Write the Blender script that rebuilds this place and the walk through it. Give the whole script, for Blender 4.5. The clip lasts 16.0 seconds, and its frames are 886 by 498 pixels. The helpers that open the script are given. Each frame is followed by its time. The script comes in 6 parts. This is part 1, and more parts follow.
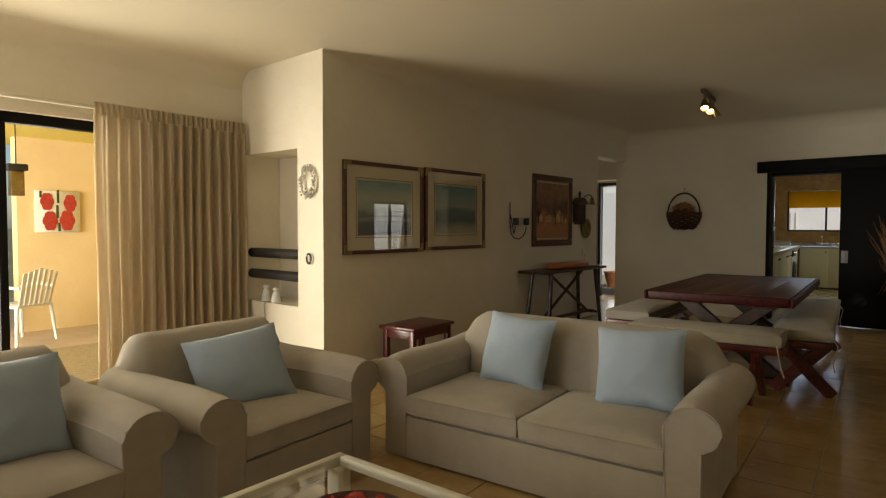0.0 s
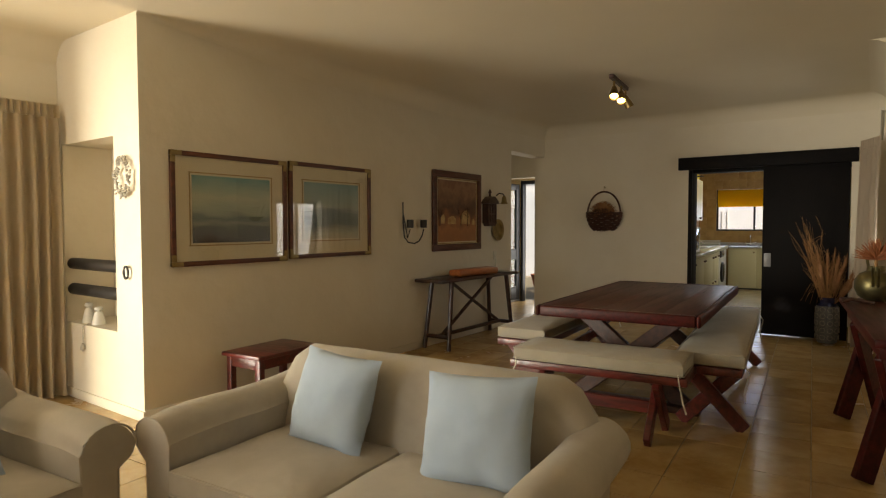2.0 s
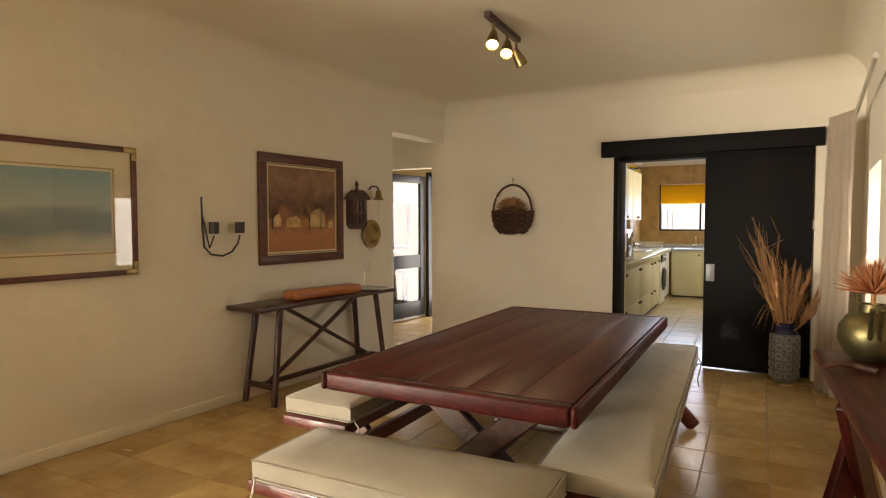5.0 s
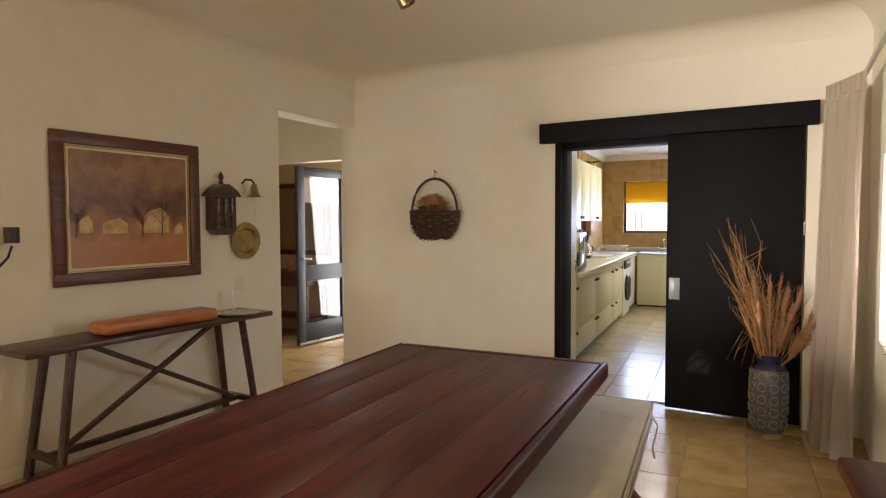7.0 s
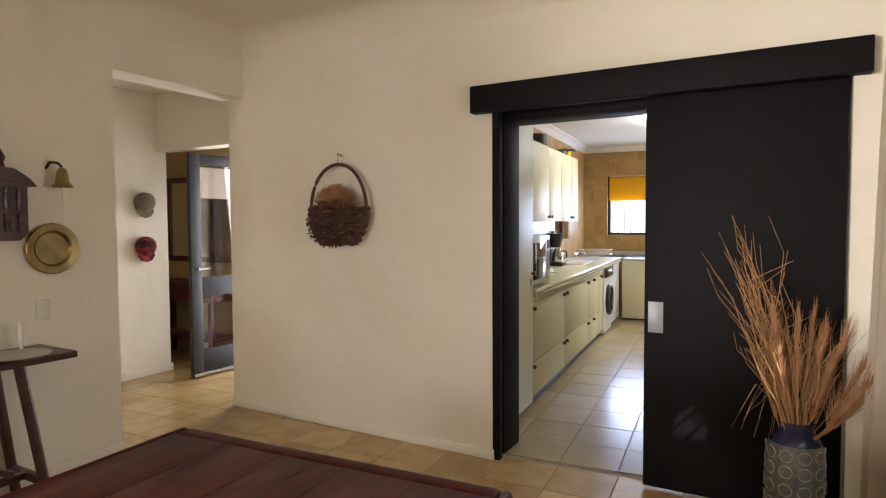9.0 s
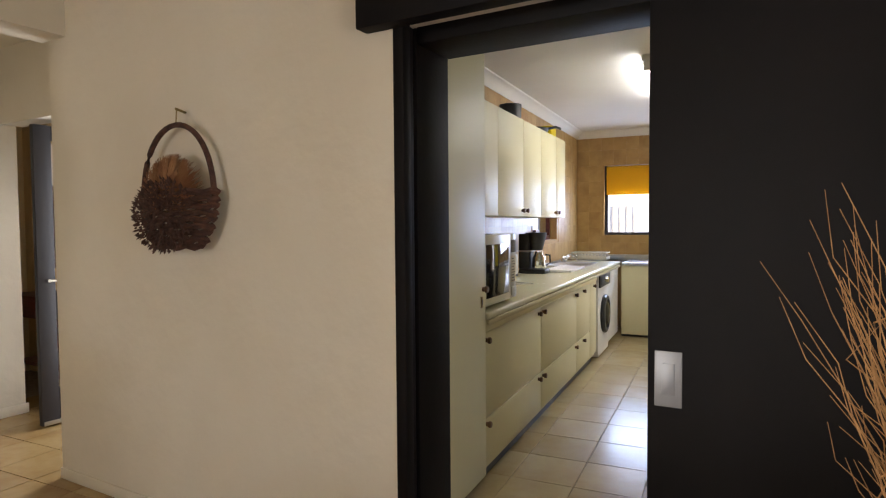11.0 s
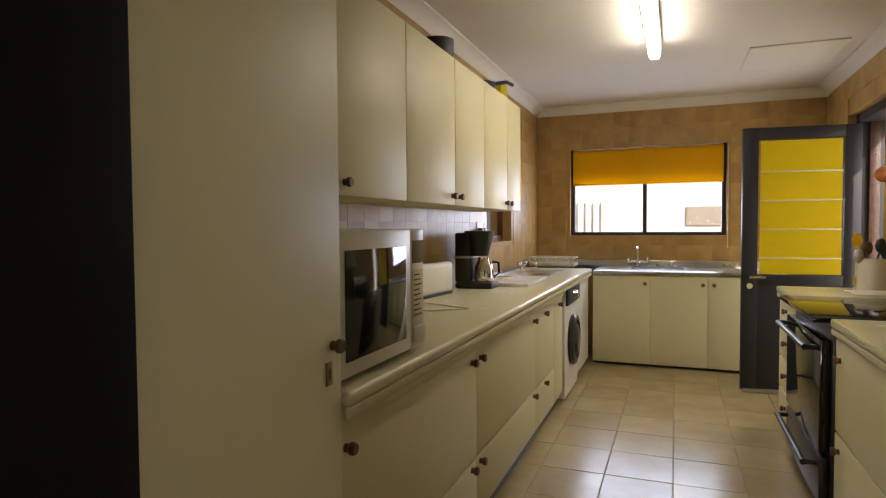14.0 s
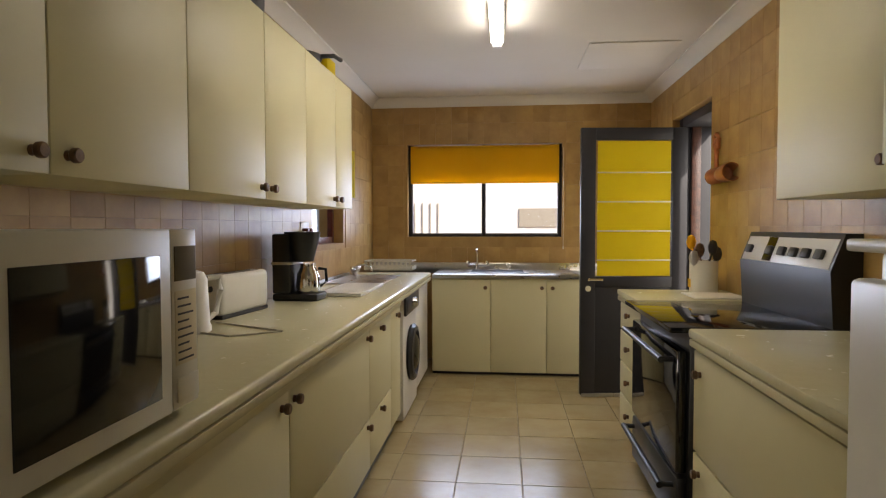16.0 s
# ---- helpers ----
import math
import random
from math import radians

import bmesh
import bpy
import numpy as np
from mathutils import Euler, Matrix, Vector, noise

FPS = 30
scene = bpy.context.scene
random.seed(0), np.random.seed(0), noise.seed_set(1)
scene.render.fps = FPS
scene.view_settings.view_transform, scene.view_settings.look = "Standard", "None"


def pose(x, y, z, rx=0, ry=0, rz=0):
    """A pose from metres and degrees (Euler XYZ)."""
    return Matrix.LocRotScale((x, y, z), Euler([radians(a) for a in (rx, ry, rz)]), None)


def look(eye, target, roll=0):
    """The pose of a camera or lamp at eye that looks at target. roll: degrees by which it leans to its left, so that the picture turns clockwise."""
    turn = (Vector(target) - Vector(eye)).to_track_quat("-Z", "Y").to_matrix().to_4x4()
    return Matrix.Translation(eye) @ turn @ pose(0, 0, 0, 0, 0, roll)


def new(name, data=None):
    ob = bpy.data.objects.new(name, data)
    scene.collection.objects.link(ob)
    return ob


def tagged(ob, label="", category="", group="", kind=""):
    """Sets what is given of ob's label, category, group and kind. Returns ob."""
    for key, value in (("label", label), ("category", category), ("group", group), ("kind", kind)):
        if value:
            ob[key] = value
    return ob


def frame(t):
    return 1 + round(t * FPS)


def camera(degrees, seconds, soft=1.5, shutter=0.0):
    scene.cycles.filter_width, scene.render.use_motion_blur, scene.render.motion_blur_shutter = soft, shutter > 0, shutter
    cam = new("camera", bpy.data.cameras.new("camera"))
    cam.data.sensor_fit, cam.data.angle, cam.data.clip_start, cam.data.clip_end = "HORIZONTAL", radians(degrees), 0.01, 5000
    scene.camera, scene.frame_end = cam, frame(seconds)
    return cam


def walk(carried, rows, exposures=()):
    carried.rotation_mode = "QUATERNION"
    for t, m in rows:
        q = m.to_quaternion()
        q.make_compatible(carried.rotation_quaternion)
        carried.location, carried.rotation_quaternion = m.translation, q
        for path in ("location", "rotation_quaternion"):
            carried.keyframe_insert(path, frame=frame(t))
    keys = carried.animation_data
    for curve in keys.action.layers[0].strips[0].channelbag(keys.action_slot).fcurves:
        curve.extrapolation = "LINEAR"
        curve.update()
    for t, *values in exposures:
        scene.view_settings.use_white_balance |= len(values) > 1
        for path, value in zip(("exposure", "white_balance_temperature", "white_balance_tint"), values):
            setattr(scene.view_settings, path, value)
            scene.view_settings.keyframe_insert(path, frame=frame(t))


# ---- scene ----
EXPOSURES = [(0.0, -0.72, 6450, 8), (1.0, -0.45, 6550, 9), (2.0, -0.05, 6700, 10), (4.0, 0.8, 6950, 13), (6.5, 1.2, 6350, 16), (9.0, 1.35, 5850, 17), (12.5, 0.75, 6200, 16), (14.0, 0.5, 7000, 17), (16.0, 0.36, 6750, 17)]
cam = camera(72.80, 16.0, soft=1.2)
# seconds, eye, tilt from straight down, heading to the left of +y, lean
PATH = [
    (0, 0.600, -0.300, 1.282, 87.90, 40.34, 0.12),
    (0.5, 0.602, -0.093, 1.294, 87.91, 37.96, 0.03),
    (1, 0.610, 0.158, 1.310, 87.85, 36.55, 0.03),
    (1.5, 0.617, 0.478, 1.320, 87.80, 36.03, -0.10),
    (2, 0.596, 0.787, 1.331, 87.74, 35.79, -0.09),
    (2.5, 0.564, 1.100, 1.347, 87.71, 35.32, -0.12),
    (3, 0.535, 1.443, 1.343, 87.61, 34.90, -0.06),
    (3.5, 0.490, 1.788, 1.354, 87.60, 34.41, -0.06),
    (4, 0.450, 2.128, 1.377, 87.50, 33.63, -0.05),
    (6.5, 0.312, 3.901, 1.403, 87.36, 30.32, -0.22),
    (7, 0.266, 4.250, 1.410, 87.39, 29.95, -0.25),
    (7.5, 0.231, 4.609, 1.411, 87.40, 29.68, -0.22),
    (8, 0.187, 4.965, 1.413, 87.42, 29.62, -0.22),
    (8.5, 0.147, 5.326, 1.404, 87.46, 29.55, -0.26),
    (9, 0.106, 5.714, 1.402, 87.48, 29.58, -0.29),
    (9.5, 0.047, 6.085, 1.401, 87.50, 29.63, -0.30),
    (10, -0.004, 6.435, 1.388, 87.57, 29.72, -0.37),
    (12.5, -0.465, 8.077, 1.323, 87.69, 30.03, -0.37),
    (13, -0.533, 8.299, 1.322, 87.76, 29.69, -0.44),
    (13.5, -0.605, 8.535, 1.310, 87.82, 28.39, -0.38),
    (14, -0.644, 8.723, 1.303, 87.86, 26.40, -0.36),
    (14.5, -0.686, 8.881, 1.305, 87.87, 22.77, -0.26),
    (15, -0.736, 9.003, 1.302, 87.87, 18.33, -0.22),
    (15.5, -0.765, 9.138, 1.293, 87.87, 14.36, -0.18),
    (16, -0.793, 9.264, 1.299, 87.88, 11.01, -0.10),
]
walk(cam, [(t, pose(x, y, z, 0, 0, heading) @ pose(0, 0, 0, tilt) @ pose(0, 0, 0, 0, 0, lean)) for t, x, y, z, tilt, heading, lean in PATH], EXPOSURES)

# ---- world, sun, daylight ----
world = bpy.data.worlds.new("sky")
scene.world = world
world.use_nodes = True
sky = world.node_tree.nodes.new("ShaderNodeTexSky")
sky.sky_type, sky.sun_disc = "NISHITA", False
sky.sun_elevation, sky.sun_rotation = radians(38), radians(132)
bg = world.node_tree.nodes["Background"]
bg.inputs["Strength"].default_value = 0.12
world.node_tree.links.new(sky.outputs["Color"], bg.inputs["Color"])
sun_data = bpy.data.lights.new("sun", "SUN")
sun_data.energy, sun_data.angle, sun_data.color = 4.5, radians(0.5), (1.0, 0.94, 0.84)
new("sun", sun_data).matrix_basis = look((5, -4.5, 5.2), (0, 0, 0))


def area_light(name, eye, target, w, h, watts, colour=(1, 1, 1)):
    data = bpy.data.lights.new(name, "AREA")
    data.shape, data.size, data.size_y, data.energy, data.color = "RECTANGLE", w, h, watts, colour
    ob = new(name, data)
    ob.matrix_basis = look(eye, target)
    return ob


DAY = (1.0, 0.97, 0.9)
TURN = 5.2
KM = pose(-1.156, 8.996, 0, 0, 0, TURN)
area_light("patio_daylight", (-4.75, 0.1, 1.1), (0, 0.6, 1.0), 2.7, 2.0, 155, (1.0, 0.93, 0.74))
area_light("garden_window_daylight", (-3.1, -3.3, 1.45), (-3.6, 2.9, 1.3), 2.6, 1.5, 90, DAY)
area_light("patio_open_side_daylight", (-6.2, -2.9, 1.3), (-7.6, 2.5, 1.3), 3.0, 2.0, 900, (1.0, 0.95, 0.82))
area_light("dining_window_daylight", (0.92, 7.74, 1.26), (-1.6, 7.74, 0.9), 0.9, 0.92, 10, DAY)
area_light("entrance_daylight", (-4.0, 10.3, 1.1), (-3.9, 7.0, 0.8), 0.7, 1.9, 16, DAY)
area_light("kitchen_window_daylight", KM @ Vector((0.2, 6.2, 1.5)), KM @ Vector((0.2, 0, 0.8)), 1.4, 0.5, 16, (0.62, 0.76, 1.0))
area_light("kitchen_door_daylight", KM @ Vector((2.15, 4.86, 1.1)), KM @ Vector((0, 4.7, 1.0)), 0.8, 1.9, 12, (1.0, 0.95, 0.8))

# ---- materials ----


def mat(name, colour, rough=0.6, other=None, scale=6.0, amount=1.0, bump=0.0, bump_scale=60.0, metallic=0.0, stretch=(1, 1, 1), coat=0.0,
        transmission=0.0, random_value=0.0, spec=0.5, low=0.35, high=0.65):
    m = bpy.data.materials.new(name)
    m.use_nodes = True
    n, l = m.node_tree.nodes, m.node_tree.links
    p = n["Principled BSDF"]
    p.inputs["Base Color"].default_value = (*colour, 1)
    p.inputs["Roughness"].default_value = rough
    p.inputs["Metallic"].default_value = metallic
    p.inputs["Coat Weight"].default_value = coat
    p.inputs["Transmission Weight"].default_value = transmission
    p.inputs["Specular IOR Level"].default_value = spec
    tc, mp = n.new("ShaderNodeTexCoord"), n.new("ShaderNodeMapping")
    mp.inputs["Scale"].default_value = stretch
    l.new(tc.outputs["Object"], mp.inputs["Vector"])
    where = mp.outputs["Vector"]
    if random_value:
        pick, far, shift = n.new("ShaderNodeObjectInfo"), n.new("ShaderNodeMath"), n.new("ShaderNodeVectorMath")
        far.operation, far.inputs[1].default_value = "MULTIPLY", 61.0
        l.new(pick.outputs["Random"], far.inputs[0])
        l.new(where, shift.inputs[0])
        l.new(far.outputs[0], shift.inputs[1])
        where = shift.outputs[0]
    if other:
        big, ramp, mix = n.new("ShaderNodeTexNoise"), n.new("ShaderNodeValToRGB"), n.new("ShaderNodeMix")
        big.inputs["Scale"].default_value, big.inputs["Detail"].default_value, big.inputs["Roughness"].default_value = scale, 8, 0.62
        ramp.color_ramp.elements[0].position, ramp.color_ramp.elements[1].position = low, high
        ramp.color_ramp.elements[1].color = (amount, amount, amount, 1)
        mix.data_type = "RGBA"
        mix.inputs[6].default_value, mix.inputs[7].default_value = (*colour, 1), (*other, 1)
        l.new(where, big.inputs["Vector"])
        l.new(big.outputs["Fac"], ramp.inputs["Fac"])
        l.new(ramp.outputs["Color"], mix.inputs[0])
        out = mix.outputs[2]
        if random_value:
            info, hsv, mr = n.new("ShaderNodeObjectInfo"), n.new("ShaderNodeHueSaturation"), n.new("ShaderNodeMapRange")
            mr.inputs["To Min"].default_value, mr.inputs["To Max"].default_value = 1 - random_value, 1 + random_value
            l.new(info.outputs["Random"], mr.inputs["Value"])
            l.new(mr.outputs["Result"], hsv.inputs["Value"])
            l.new(out, hsv.inputs["Color"])
            out = hsv.outputs["Color"]
        l.new(out, p.inputs["Base Color"])
        rr = n.new("ShaderNodeMapRange")
        rr.inputs["To Min"].default_value, rr.inputs["To Max"].default_value = max(0, rough - 0.06), min(1, rough + 0.08)
        l.new(big.outputs["Fac"], rr.inputs["Value"])
        l.new(rr.outputs["Result"], p.inputs["Roughness"])
    if bump:
        fine, b = n.new("ShaderNodeTexNoise"), n.new("ShaderNodeBump")
        fine.inputs["Scale"].default_value, fine.inputs["Detail"].default_value = bump_scale, 5
        b.inputs["Strength"].default_value, b.inputs["Distance"].default_value = bump, 0.01
        l.new(mp.outputs["Vector"], fine.inputs["Vector"])
        l.new(fine.outputs["Fac"], b.inputs["Height"])
        l.new(b.outputs["Normal"], p.inputs["Normal"])
    return m


def glow(name, colour, strength):
    m = bpy.data.materials.new(name)
    m.use_nodes = True
    p = m.node_tree.nodes["Principled BSDF"]
    p.inputs["Base Color"].default_value = (*colour, 1)
    p.inputs["Emission Color"].default_value = (*colour, 1)
    p.inputs["Emission Strength"].default_value = strength
    return m


def weave(name, colour, other, size=400.0, rough=0.9, translucent=0.0):
    m = mat(name, colour, rough, other, 5, 0.7, 0.25, size, spec=0.2)
    n, l = m.node_tree.nodes, m.node_tree.links
    p = n["Principled BSDF"]
    p.inputs["Sheen Weight"].default_value = 0.2
    # soft rucks in the cloth, over the weave
    old, ruck, b = n["Bump"], n.new("ShaderNodeTexNoise"), n.new("ShaderNodeBump")
    ruck.inputs["Scale"].default_value, ruck.inputs["Detail"].default_value, ruck.inputs["Distortion"].default_value = 4.5, 2, 0.6
    b.inputs["Strength"].default_value, b.inputs["Distance"].default_value = 0.3, 0.03
    l.new(n["Mapping"].outputs["Vector"], ruck.inputs["Vector"])
    l.new(ruck.outputs["Fac"], b.inputs["Height"])
    l.new(old.outputs["Normal"], b.inputs["Normal"])
    l.new(b.outputs["Normal"], p.inputs["Normal"])
    if translucent:
        tr, mx, o = n.new("ShaderNodeBsdfTranslucent"), n.new("ShaderNodeMixShader"), n["Material Output"]
        tr.inputs["Color"].default_value = (*colour, 1)
        mx.inputs[0].default_value = translucent
        l.new(p.outputs[0], mx.inputs[1])
        l.new(tr.outputs[0], mx.inputs[2])
        l.new(mx.outputs[0], o.inputs["Surface"])
    return m


PLASTER = mat("cream_plaster", (0.74, 0.68, 0.56), 0.85, (0.68, 0.61, 0.48), 1.3, 0.7, 1.0, 5, spec=0.25)
CEILING = mat("cream_ceiling", (0.72, 0.66, 0.53), 0.9, (0.68, 0.61, 0.47), 0.8, 0.6, 0.1, 12, spec=0.2)
WHITE_CEIL = mat("white_board_ceiling", (0.76, 0.73, 0.68), 0.8, (0.7, 0.66, 0.6), 0.9, 0.6, 0.06, 20, spec=0.25)
OCHRE = mat("ochre_paint", (0.74, 0.58, 0.32), 0.85, (0.68, 0.5, 0.25), 1.5, 0.7, 0.2, 12)
GROUT = mat("grey_brown_grout", (0.38, 0.31, 0.19), 0.9, (0.28, 0.22, 0.13), 20)
TILE = mat("mottled_ochre_floor_tile", (0.5, 0.35, 0.15), 0.24, (0.29, 0.16, 0.05), 3.2, 0.9, 0.05, 14, random_value=0.12, low=0.33, high=0.72)
KTILE = mat("mottled_beige_kitchen_tile", (0.42, 0.34, 0.185), 0.2, (0.31, 0.21, 0.09), 3.4, 0.8, 0.05, 14, random_value=0.1, low=0.36, high=0.75)
WALLTILE = mat("mottled_ochre_wall_tile", (0.5, 0.32, 0.11), 0.35, (0.33, 0.185, 0.055), 3.5, 0.9, 0.04, 20, random_value=0.05, stretch=(1, 1, 0.45))
DARKWOOD = mat("dark_red_stained_wood", (0.07, 0.009, 0.007), 0.4, (0.026, 0.005, 0.004), 5, 1, 0.12, 14, stretch=(6, 0.5, 6), spec=0.2)
FRAMEWOOD = mat("red_brown_frame_wood", (0.13, 0.04, 0.018), 0.4, (0.06, 0.02, 0.01), 9, 1, 0.2, 30, stretch=(3, 0.6, 3))
REDWOOD = mat("red_stained_wood", (0.15, 0.022, 0.018), 0.33, (0.055, 0.012, 0.009), 8, 1, 0.3, 30, stretch=(0.6, 4, 4), coat=0.2)
BROWNWOOD = mat("dark_brown_wood", (0.07, 0.026, 0.015), 0.36, (0.026, 0.01, 0.006), 9, 1, 0.3, 30, stretch=(3, 0.6, 3), coat=0.15)
BLACKPAINT = mat("black_brown_painted_wood", (0.006, 0.005, 0.005), 0.6, (0.010, 0.008, 0.008), 3, 0.7, 0.06, 40, spec=0.12)
GREYPAINT = mat("charcoal_painted_wood", (0.014, 0.014, 0.019), 0.5, (0.022, 0.021, 0.026), 4, 0.7, 0.06, 40)
SOFA = weave("oatmeal_sofa_weave", (0.43, 0.39, 0.33), (0.36, 0.32, 0.265), 300)
BLUE = weave("pale_blue_cotton", (0.4, 0.485, 0.6), (0.34, 0.42, 0.54), 350)
BENCHPAD = weave("sand_bench_canvas", (0.36, 0.325, 0.265), (0.3, 0.27, 0.215), 350)
CURTAIN = weave("beige_lined_curtain", (0.72, 0.62, 0.47), (0.64, 0.54, 0.39), 250, translucent=0.3)
PALECURTAIN = weave("pale_cream_curtain", (0.72, 0.64, 0.54), (0.66, 0.57, 0.47), 250, translucent=0.5)
CREAM = mat("cream_gloss_cabinet_paint", (0.65, 0.6, 0.37), 0.46, (0.61, 0.555, 0.335), 0.9, 0.5, 0.015, 90, spec=0.4)
COUNTER = mat("cream_laminate_worktop", (0.64, 0.6, 0.4), 0.24, (0.58, 0.54, 0.35), 25, 0.6)
WHITE = mat("white_enamel", (0.74, 0.73, 0.69), 0.3, (0.68, 0.66, 0.6), 6, 0.5)
OFFWHITE = mat("off_white_plastic", (0.66, 0.63, 0.53), 0.35, (0.6, 0.57, 0.46), 6, 0.5)
BLACK = mat("black_plastic", (0.01, 0.01, 0.011), 0.36, (0.025, 0.025, 0.027), 9, 0.6)
BLACKGLASS = mat("black_glass", (0.008, 0.008, 0.009), 0.06, (0.012, 0.012, 0.013), 3, 0.5)
STEEL = mat("brushed_steel", (0.55, 0.54, 0.52), 0.28, (0.42, 0.41, 0.4), 12, 0.6, 0.05, 60, metallic=1.0)
SILVER = mat("silver_painted_panel", (0.7, 0.7, 0.69), 0.3, (0.64, 0.64, 0.63), 6, 0.5, metallic=0.1)
PULLMETAL = mat("dull_satin_metal", (0.3, 0.3, 0.31), 0.48, (0.24, 0.24, 0.25), 8, 0.5, metallic=0.5)
CHROME = mat("chrome", (0.75, 0.75, 0.75), 0.12, (0.6, 0.6, 0.6), 9, 0.4, metallic=1.0)
BRASS = mat("aged_brass", (0.42, 0.31, 0.13), 0.36, (0.2, 0.15, 0.07), 9, 0.8, metallic=1.0)
DULLBRASS = mat("dull_green_brass", (0.2, 0.17, 0.075), 0.42, (0.1, 0.09, 0.05), 7, 0.9, 0.08, 30, metallic=0.9)
IRON = mat("black_wrought_iron", (0.018, 0.016, 0.015), 0.5, (0.035, 0.03, 0.026), 20, 0.7)
KNOBWOOD = mat("walnut_knob", (0.17, 0.085, 0.035), 0.4, (0.06, 0.03, 0.014), 30)
YELLOW = weave("yellow_blind_fabric", (0.8, 0.5, 0.02), (0.74, 0.44, 0.015), 500, translucent=0.45)
LEMON = weave("lemon_yellow_blind_fabric", (0.82, 0.66, 0.02), (0.76, 0.6, 0.015), 500, translucent=0.45)
CORD = mat("white_cord", (0.7, 0.66, 0.56), 0.8, (0.6, 0.55, 0.45), 30)
TWIG = mat("dry_tan_twig", (0.42, 0.22, 0.075), 0.8, (0.25, 0.12, 0.04), 14)
GRASSM = mat("dry_russet_grass", (0.34, 0.175, 0.07), 0.9, (0.22, 0.09, 0.035), 12)
BASKET = mat("woven_brown_wicker", (0.1, 0.042, 0.024), 0.8, (0.04, 0.016, 0.01), 30, 1, 0.5, 90)
VASEM = mat("blue_grey_glazed_clay", (0.095, 0.1, 0.115), 0.4, (0.2, 0.19, 0.165), 45, 0.9, 0.2, 60)
NAVY = mat("navy_glaze", (0.014, 0.016, 0.045), 0.2, (0.03, 0.03, 0.07), 9)
TERRA = mat("terracotta", (0.45, 0.18, 0.07), 0.8, (0.34, 0.12, 0.05), 9)
ORANGEWOOD = mat("orange_polished_wood_board", (0.48, 0.17, 0.05), 0.35, (0.33, 0.1, 0.028), 6, 1, 0.1, 20, stretch=(3, 0.6, 3))
MOUNT = mat("cream_picture_mount", (0.66, 0.58, 0.4), 0.85, (0.61, 0.53, 0.36), 8, 0.5)
GILT = mat("gilt_slip", (0.4, 0.27, 0.09), 0.4, (0.26, 0.16, 0.05), 30, metallic=0.7)
SHELLS = mat("grey_white_shells", (0.5, 0.46, 0.38), 0.6, (0.28, 0.25, 0.2), 60)
KHAKI = weave("khaki_cap_cotton", (0.17, 0.14, 0.085), (0.12, 0.1, 0.06), 300)
OUTWALL = mat("sunlit_pale_render", (0.8, 0.79, 0.78), 0.9, (0.75, 0.73, 0.71), 2, 0.6, 0.2, 20)
PAVING = mat("pale_brick_paving", (0.5, 0.4, 0.3), 0.9, (0.42, 0.32, 0.22), 3, 0.8, 0.2, 30)
GROUND = mat("dry_garden_ground", (0.25, 0.22, 0.12), 0.95, (0.12, 0.14, 0.05), 1.2, 1, 0.3, 10)
LEAF = mat("garden_leaf", (0.07, 0.1, 0.03), 0.7, (0.04, 0.07, 0.02), 5)
MIRROR = mat("mirror_silver", (0.8, 0.8, 0.8), 0.02, metallic=1.0)
TUBE = glow("lit_fluorescent_tube", (1.0, 0.98, 0.88), 13.0)
BULB = glow("lit_warm_bulb", (1.0, 0.62, 0.22), 14.0)

GLASS = bpy.data.materials.new("clear_pane")
GLASS.use_nodes = True
_n, _l = GLASS.node_tree.nodes, GLASS.node_tree.links
_t, _g, _m, _f = _n.new("ShaderNodeBsdfTransparent"), _n.new("ShaderNodeBsdfGlossy"), _n.new("ShaderNodeMixShader"), _n.new("ShaderNodeLayerWeight")
_g.inputs["Roughness"].default_value = 0.02
_f.inputs["Blend"].default_value = 0.25
_r = _n.new("ShaderNodeMapRange")
_r.inputs["To Min"].default_value, _r.inputs["To Max"].default_value = 0.025, 0.3
_l.new(_f.outputs["Facing"], _r.inputs["Value"])
_l.new(_r.outputs[0], _m.inputs[0])
_l.new(_t.outputs[0], _m.inputs[1])
_l.new(_g.outputs[0], _m.inputs[2])
_l.new(_m.outputs[0], _n["Material Output"].inputs["Surface"])


